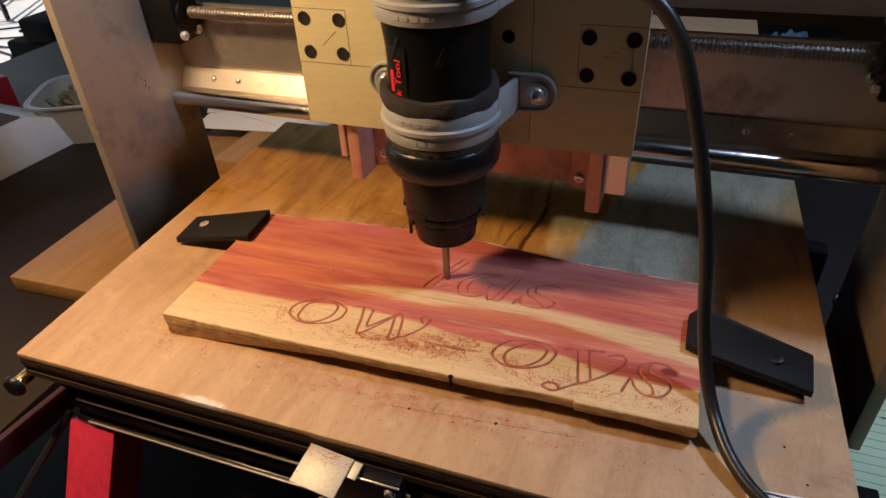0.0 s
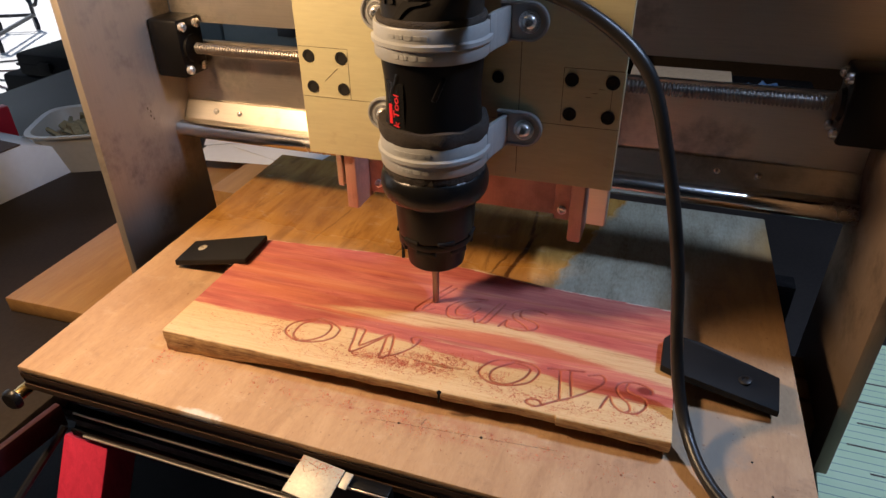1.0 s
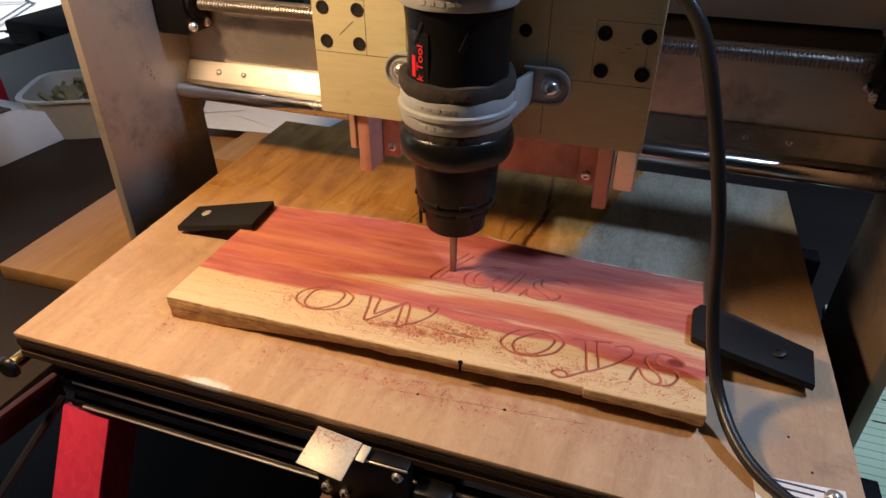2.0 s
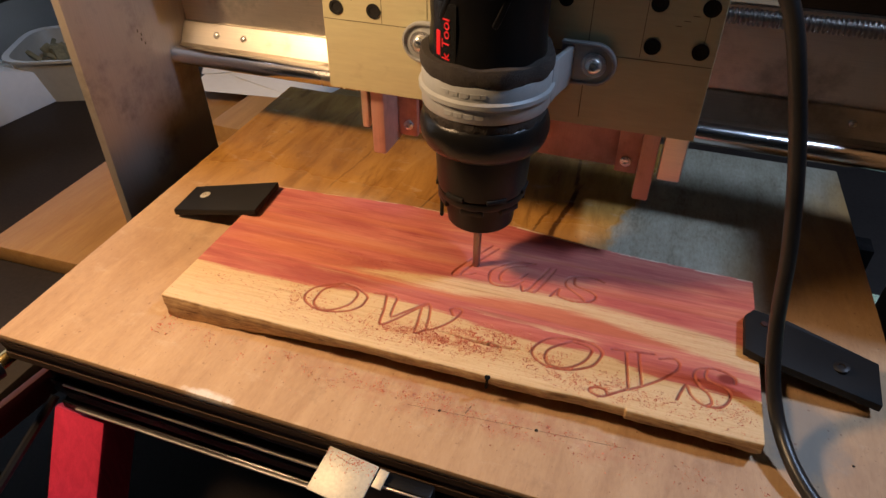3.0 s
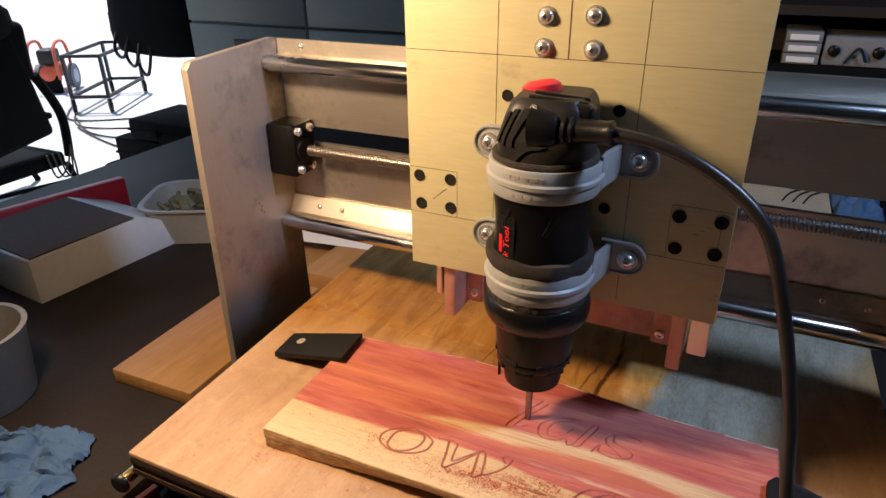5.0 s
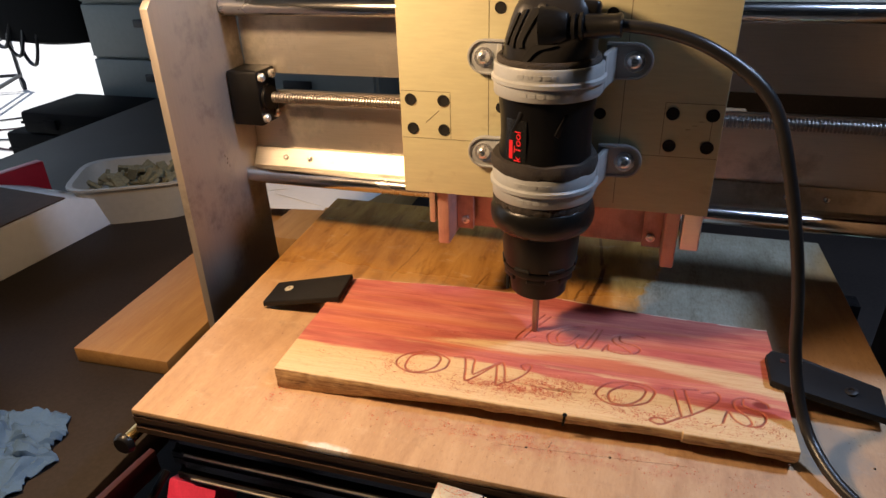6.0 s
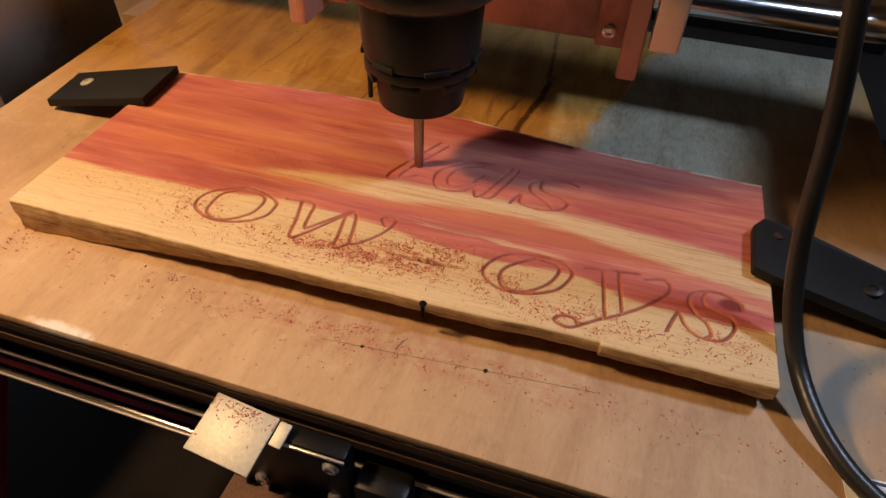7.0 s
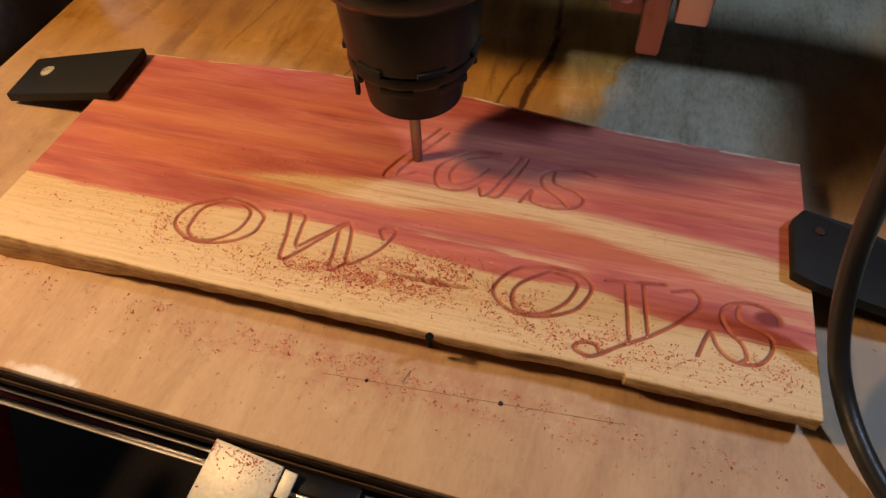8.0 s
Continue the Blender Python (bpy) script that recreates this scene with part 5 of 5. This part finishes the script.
thing("red_strip", Mesh().box(-0.010, 0.010, -0.19, 0.13, 0, 0.066, pose(-0.664, 0.400, BENCH_Z + 0.0002, 0, 0, -14), bevel=0.003), RED, "red plastic strip standing behind the carton", "strip")


def rag():
    """A crumpled blue cloth."""
    n = 46
    m = Mesh()
    vs = []
    for i in range(n):
        for j in range(n):
            a, b = i / (n - 1) * 2 - 1, j / (n - 1) * 2 - 1
            r = max(abs(a), abs(b))
            q = Vector((a * 3.2, b * 3.2, 0))
            h = 0.026 * (1 - r ** 3) * (0.55 + 0.6 * noise.noise(q)) + 0.012 * abs(noise.noise(q * 2.3 + Vector((4, 1, 0)))) + 0.004 * abs(noise.noise(q * 6))
            x = a * 0.085 + 0.018 * noise.noise(q * 0.8 + Vector((9, 2, 3)))
            y = b * 0.060 + 0.018 * noise.noise(q * 0.8 + Vector((1, 8, 5)))
            vs.append(Vector((x, y, max(h, 0.0) + 0.0012)))
    lower = [v - Vector((0, 0, 0.0010)) for v in vs]
    f = [(i * n + j, (i + 1) * n + j, (i + 1) * n + j + 1, i * n + j + 1) for i in range(n - 1) for j in range(n - 1)]
    k = n * n
    rim = [i * n for i in range(n)] + [(n - 1) * n + j for j in range(1, n)] + [i * n + n - 1 for i in range(n - 2, -1, -1)] + [j for j in range(n - 2, 0, -1)]
    f += [tuple(k + i for i in reversed(q)) for q in f] + [(rim[i], rim[(i + 1) % len(rim)], k + rim[(i + 1) % len(rim)], k + rim[i]) for i in range(len(rim))]
    at = pose(-0.208, 0.002, BENCH_Z + 0.0004, 0, 0, 25) @ Matrix.Diagonal((0.86, 0.86, 0.9, 1))
    m.add([at @ v for v in vs + lower], f)
    return thing("blue_rag", m, RAG, "crumpled light blue cloth on the bench", "cloth")


rag()
thing("grey_pail", Mesh().lathe([(0.050, 0.0), (0.052, 0.002), (0.060, 0.085), (0.063, 0.088), (0.057, 0.088), (0.048, 0.004), (0.001, 0.004)], pose(-0.328, 0.062, BENCH_Z + 0.0002), 36), plain("grey_pail_plastic", (0.24, 0.225, 0.20), 0.5, 0, 20, 0.2), "small grey plastic pail on the bench", "pail")
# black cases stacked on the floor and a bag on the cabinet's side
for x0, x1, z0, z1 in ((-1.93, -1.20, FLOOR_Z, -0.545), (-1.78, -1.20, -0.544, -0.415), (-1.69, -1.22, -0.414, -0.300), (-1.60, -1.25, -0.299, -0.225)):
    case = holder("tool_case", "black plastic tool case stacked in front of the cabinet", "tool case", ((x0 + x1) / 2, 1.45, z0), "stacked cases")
    part("shell", Mesh().box(x0, x1, 1.32, 1.57, z0 + 0.0002, z1, bevel=0.012), SHADE_BLACK, case)
    part("seam", Mesh().box(x0 - 0.002, x1 + 0.002, 1.3175, 1.5725, (z0 + z1) / 2 - 0.004, (z0 + z1) / 2 + 0.004, bevel=0.001), SHADE_BLACK, case)
    part("latch", Mesh().box(x0 + 0.10, x0 + 0.15, 1.308, 1.3170, (z0 + z1) / 2 - 0.016, (z0 + z1) / 2 + 0.016, bevel=0.003), SHADE_BLACK, case)
bag = holder("tool_bag", "black cloth tool bag hanging on the cabinet's side", "bag", (-1.66, 1.75, 0.1))
part("pouch", Mesh().lathe([(0.05, -0.06), (0.115, -0.045), (0.130, 0.03), (0.120, 0.20), (0.10, 0.26), (0.02, 0.27)], pose(-1.820, 1.75, -0.03) @ Matrix.Diagonal((2.15, 0.7, 1, 1)), 20), SHADE_BLACK, bag)
part("strap", Mesh().tube([(-1.84, 1.75, 0.28), (-1.70, 1.75, 0.46), (-1.522, 1.75, 0.52)], 0.012, 8, 5), SHADE_BLACK, bag)
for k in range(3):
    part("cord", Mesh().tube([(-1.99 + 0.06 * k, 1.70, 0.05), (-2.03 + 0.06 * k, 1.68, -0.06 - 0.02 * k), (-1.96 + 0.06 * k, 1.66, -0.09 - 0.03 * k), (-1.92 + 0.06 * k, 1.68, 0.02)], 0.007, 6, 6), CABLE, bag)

# grey cabinet behind the bench
cab = holder("steel_cabinet", "grey-green steel drawer cabinet behind the bench", "cabinet", (-1.0, 1.8, FLOOR_Z))
part("carcass", Mesh().box(-1.52, -0.45, 1.62, 2.05, FLOOR_Z, 1.0, bevel=0.004), CABINET, cab)
for k in range(10):
    z0 = FLOOR_Z + 0.03 + 0.18 * k
    for x0, x1 in ((-1.51, -0.995), (-0.985, -0.46)):
        d = part("drawer", Mesh().box(x0, x1, 1.600, 1.619, z0, z0 + 0.17, bevel=0.003), CABINET, cab)
        part("handle", Mesh().box((x0 + x1) / 2 - 0.05, (x0 + x1) / 2 + 0.05, 1.588, 1.5995, z0 + 0.10, z0 + 0.125, bevel=0.003), STEEL_DARK, d)

# things seen past the gantry on the other side
shelf = holder("storage_shelf", "dark open shelf behind the machine", "shelf", (0.8, 1.05, BENCH_Z))
for z0, z1 in ((BENCH_Z + 0.0002, BENCH_Z + 0.012), (0.06, 0.075), (0.24, 0.255)):
    part("board", Mesh().box(0.3152, 1.2848, 0.95, 1.1298, z0, z1), DESK, shelf)
for x0 in (0.30, 1.285):
    part("side", Mesh().box(x0, x0 + 0.015, 0.95, 1.1298, BENCH_Z + 0.0002, 0.42), DESK, shelf)
part("back", Mesh().box(0.30, 1.30, 1.13, 1.14, BENCH_Z + 0.0002, 0.42), DESK, shelf)
GREY_BOX = plain("grey_box", (0.20, 0.205, 0.21), 0.6)
thing("dark_case", Mesh().box(0.40, 0.82, 0.955, 1.10, 0.0752, 0.166, bevel=0.006), SHADE_BLACK, "long black case on the dark shelf", "case")
for k in range(3):
    lb = holder("label_box", "small grey storage box with a pale front on the dark case", "box", (0.444, 0.96, 0.1662 + 0.017 * k), "storage boxes")
    part("box", Mesh().box(0.418, 0.470, 0.958, 1.05, 0.1662 + 0.017 * k, 0.1818 + 0.017 * k, bevel=0.001), GREY_BOX, lb)
    part("front_label", Mesh().box(0.424, 0.464, 0.9565, 0.9578, 0.1690 + 0.017 * k, 0.1775 + 0.017 * k), PAPER, lb, "pale label")
panel = holder("control_box", "grey control box with a round dial on the dark case", "control box", (0.58, 1.0, 0.166))
part("box", Mesh().box(0.474, 0.70, 0.962, 1.06, 0.1662, 0.2100, bevel=0.003), GREY_BOX, panel)
for kx in (0.488, 0.548, 0.60):
    part("dial", Mesh().lathe([(0.0085, 0), (0.0085, 0.006), (0.006, 0.008)], pose(kx, 0.9618, 0.189, 90), 20), BLACK, panel, "round black dial")
part("lead", Mesh().tube([(0.505, 0.955, 0.172), (0.520, 0.950, 0.195), (0.533, 0.952, 0.176)], 0.0022, 8), CABLE, panel, "black lead")
thing("card_stand", Mesh().box(0.38, 0.64, 0.68, 0.93, BENCH_Z + 0.0002, BENCH_Z + 0.0998, bevel=0.002), DARK_MET, "dark case behind the gantry", "case")
thing("cardboard_sheet", Mesh().box(0.36, 0.518, 0.665, 0.935, BENCH_Z + 0.1000, BENCH_Z + 0.1040), plain("tan_card", (0.45, 0.36, 0.24), 0.8, 0, 20), "tan card lying behind the gantry", "card")
for k in range(3):
    x0 = 0.455 + 0.014 * k
    thing("thin_wire", Mesh().tube([(x0, 0.780, BENCH_Z + 0.1056), (x0 + 0.010, 0.815, BENCH_Z + 0.1060), (x0 + 0.026, 0.840, BENCH_Z + 0.1056)], 0.0013, 6), CABLE, "thin black wire lying on the tan card", "wire", group="thin wires")


def small_cloth():
    """A folded blue cloth with a few soft humps."""
    n, m, vs = 22, Mesh(), []
    for i in range(n):
        for j in range(n):
            a, b = i / (n - 1) * 2 - 1, j / (n - 1) * 2 - 1
            q = Vector((a * 2.4 + 5, b * 2.4, 1))
            vs.append(Vector((0.552 + a * 0.032 + 0.005 * noise.noise(q), 0.800 + b * 0.050, BENCH_Z + 0.1012 + max(0.0, 0.024 * (1 - max(abs(a), abs(b)) ** 4) * (0.75 + 0.7 * noise.noise(q * 1.3))))))
    f = [(i * n + j, (i + 1) * n + j, (i + 1) * n + j + 1, i * n + j + 1) for i in range(n - 1) for j in range(n - 1)]
    k = n * n
    rim = [i * n for i in range(n)] + [(n - 1) * n + j for j in range(1, n)] + [i * n + n - 1 for i in range(n - 2, -1, -1)] + list(range(n - 2, 0, -1))
    f += [tuple(k + i for i in reversed(q)) for q in f] + [(rim[i], rim[(i + 1) % len(rim)], k + rim[(i + 1) % len(rim)], k + rim[i]) for i in range(len(rim))]
    m.add(vs + [v - Vector((0, 0, 0.0010)) for v in vs], f)
    thing("blue_cloth", m, RAG, "small folded blue cloth behind the gantry", "cloth")


small_cloth()
NOTE = Nodes("green_ruled_paper")
lines = NOTE.math("FRACT", NOTE.math("MULTIPLY", NOTE.axis(1), 120.0))
NOTE.done(NOTE.mix(NOTE.band(lines, 0.06, 0.10), (0.22, 0.36, 0.30), NOTE.ramp(NOTE.noise(30), [(0.3, (0.70, 0.84, 0.53)), (0.7, (0.78, 0.89, 0.60))])), 0.75)
pad = holder("green_notepad", "pale green ruled notepad with pencil notes", "notepad", (0.68, 0.22, BENCH_Z))
part("pad", Mesh().box(-0.09, 0.09, -0.14, 0.14, 0, 0.006, pose(0.672, 0.225, BENCH_Z + 0.0002, 0, 0, -4), bevel=0.001), NOTE.mat, pad)
for k in range(6):
    part("writing", Mesh().box(0.606 + 0.012 * (k % 2), 0.640 + 0.010 * (k % 3), 0.160 + 0.028 * k, 0.1615 + 0.028 * k, BENCH_Z + 0.0063, BENCH_Z + 0.0066), PENCIL, pad, "unreadable pencil note")
for k in range(3):
    thing("wood_slat", Mesh().box(0.545, 0.5755, 0.205 + 0.03 * k, 0.230 + 0.03 * k, BENCH_Z + 0.0002, BENCH_Z + 0.03, bevel=0.001), PINE, "short brown wooden slat beside the bed", "slat", group="slats")

# ---- outside, through the open door ----
m_cart = pose(-4.259, 3.319, FLOOR_Z, 0, 0, 118.1)
cart = holder("rolling_cart", "black steel rolling cart outside the door", "cart", tuple(m_cart.translation))
LX, LY = 0.343, 0.135
for dx in (-LX, LX):
    for dy in (-LY, LY):
        part("post", Mesh().box(dx - 0.011, dx + 0.011, dy - 0.011, dy + 0.011, 0.105, 0.42, m_cart), STEEL_DARK, cart)
        part("wheel", Mesh().lathe([(0.02, -0.016), (0.050, -0.013), (0.050, 0.013), (0.02, 0.016)], m_cart @ pose(dx, dy, 0.051, 90, 0, 30), 18), STEEL_DARK, cart)
for z in (0.105, 0.40):
    for sy in (-1, 1):
        part("frame", Mesh().box(-LX, LX, sy * LY - 0.010, sy * LY + 0.010, z, z + 0.022, m_cart), STEEL_DARK, cart)
    for sx in (-1, 1):
        part("frame", Mesh().box(sx * LX - 0.010, sx * LX + 0.010, -LY, LY, z, z + 0.022, m_cart), STEEL_DARK, cart)
for k in range(4):
    hx, hy = -3.964 + 0.22 * k, 3.033 - 0.16 * k
    thing("hose", Mesh().tube([(hx - 0.5, hy + 0.1, FLOOR_Z + 0.006), (hx - 0.1, hy - 0.25 + 0.07 * k, FLOOR_Z + 0.006), (hx + 0.25, hy - 0.1, FLOOR_Z + 0.006), (hx + 0.5, hy + 0.2 - 0.05 * k, FLOOR_Z + 0.006)], 0.006, 6, 6), MAROON if k % 2 else CABLE, "loose hose lying on the ground outside", "hose", group="hoses")
m_comp = pose(-5.063, 3.439, FLOOR_Z, 0, 0, 35) @ Matrix.Diagonal((0.95, 0.95, 0.95, 1))
comp = holder("compressor", "small red compressor with grey wheels outside the door", "compressor", tuple(m_comp.translation))
ORANGE = plain("orange_paint", (0.65, 0.12, 0.05), 0.5)
part("tank", Mesh().lathe([(0.02, -0.17), (0.065, -0.15), (0.075, 0), (0.065, 0.15), (0.02, 0.17)], m_comp @ pose(0, 0, 0.17, 90, 0, 0), 20), ORANGE, comp, "red painted tank")
part("motor", Mesh().box(-0.07, 0.07, -0.13, 0.05, 0.24, 0.37, m_comp, bevel=0.025, seg=3), STEEL_DARK, comp, "black motor")
for sx in (-0.105, 0.105):
    part("frame_loop", Mesh().tube([m_comp @ Vector(p) for p in ((sx, -0.18, 0.12), (sx, -0.19, 0.33), (sx, -0.12, 0.42), (sx, 0.05, 0.42), (sx, 0.13, 0.33), (sx, 0.14, 0.14))], 0.013, 8, 6), ORANGE, comp, "orange tube frame")
    wheel = part("wheel", Mesh().lathe([(0.03, -0.02), (0.11, -0.018), (0.11, 0.018), (0.03, 0.02)], m_comp @ pose(sx * 1.3, 0.06, 0.112, 0, 90, 0), 22), bpy.data.materials.get("grey_wheel") or plain("grey_wheel", (0.10, 0.11, 0.14), 0.6), comp)
    part("hub", Mesh().lathe([(0.02, -0.024), (0.062, -0.022), (0.062, 0.022), (0.02, 0.024)], m_comp @ pose(sx * 1.3, 0.06, 0.112, 0, 90, 0), 18), bpy.data.materials.get("blue_grey_hub") or plain("blue_grey_hub", (0.34, 0.40, 0.52), 0.5), wheel, "blue-grey hub")
part("stand", Mesh().box(-0.09, 0.09, -0.15, -0.13, 0, 0.15, m_comp), SHADE_BLACK, comp)
crate = holder("brown_carton", "brown printed carton standing on the ground outside", "carton", (-7.07, 5.9, FLOOR_Z))
m_crate = pose(-7.07, 5.90, FLOOR_Z, 0, 0, 40)
part("box", Mesh().box(-0.15, 0.15, -0.13, 0.13, 0, 0.33, m_crate, bevel=0.006), plain("brown_board", (0.20, 0.085, 0.035), 0.8, 0, 14, 0.4), crate)
part("band", Mesh().box(-0.152, 0.152, -0.132, 0.132, 0.06, 0.13, m_crate), plain("ochre_print", (0.42, 0.24, 0.05), 0.7), crate, "ochre printed band")
chair = holder("shop_chair", "black padded shop chair in shadow by the door", "chair", (-2.9, 1.6, FLOOR_Z))
part("seat", Mesh().box(-3.12, -2.72, 1.36, 1.80, -0.700, -0.625, bevel=0.02), SHADE_BLACK, chair)
part("backrest", Mesh().box(-0.045, 0.045, -0.20, 0.20, 0, 0.50, pose(-2.755, 1.585, -0.56, 0, 0, 0) @ pose(0, 0, 0, 9, 0, 0), bevel=0.03, seg=3), SHADE_BLACK, chair)
part("headrest", Mesh().box(-0.05, 0.05, -0.19, 0.19, 0, 0.27, pose(-2.765, 1.575, -0.255, -3, 0, 0), bevel=0.035, seg=3), SHADE_BLACK, chair)
part("draped_coat", Mesh().lathe([(0.10, -0.10), (0.17, -0.04), (0.16, 0.05), (0.09, 0.12), (0.02, 0.14)], pose(-2.77, 1.56, 0.005) @ Matrix.Diagonal((0.5, 1.15, 1, 1)), 18), SHADE_BLACK, chair)
part("side_post", Mesh().tube([(-2.735, 1.760, -0.24), (-2.735, 1.815, -0.36), (-2.735, 1.846, -0.48), (-2.735, 1.830, -0.66)], 0.022, 8, 4), SHADE_BLACK, chair)
part("armrest", Mesh().box(-3.05, -2.74, 1.765, 1.805, -0.46, -0.43, bevel=0.01), SHADE_BLACK, chair)
part("stretcher", Mesh().tube([(-2.735, 1.40, -0.745), (-2.735, 1.80, -0.785)], 0.011, 8, 2), SHADE_BLACK, chair)
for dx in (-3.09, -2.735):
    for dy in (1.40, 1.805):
        part("leg", Mesh().tube([(dx, dy, -0.69), (dx, dy + (0.045 if dy > 1.6 else -0.02), FLOOR_Z)], 0.015, 8, 2), SHADE_BLACK, chair)
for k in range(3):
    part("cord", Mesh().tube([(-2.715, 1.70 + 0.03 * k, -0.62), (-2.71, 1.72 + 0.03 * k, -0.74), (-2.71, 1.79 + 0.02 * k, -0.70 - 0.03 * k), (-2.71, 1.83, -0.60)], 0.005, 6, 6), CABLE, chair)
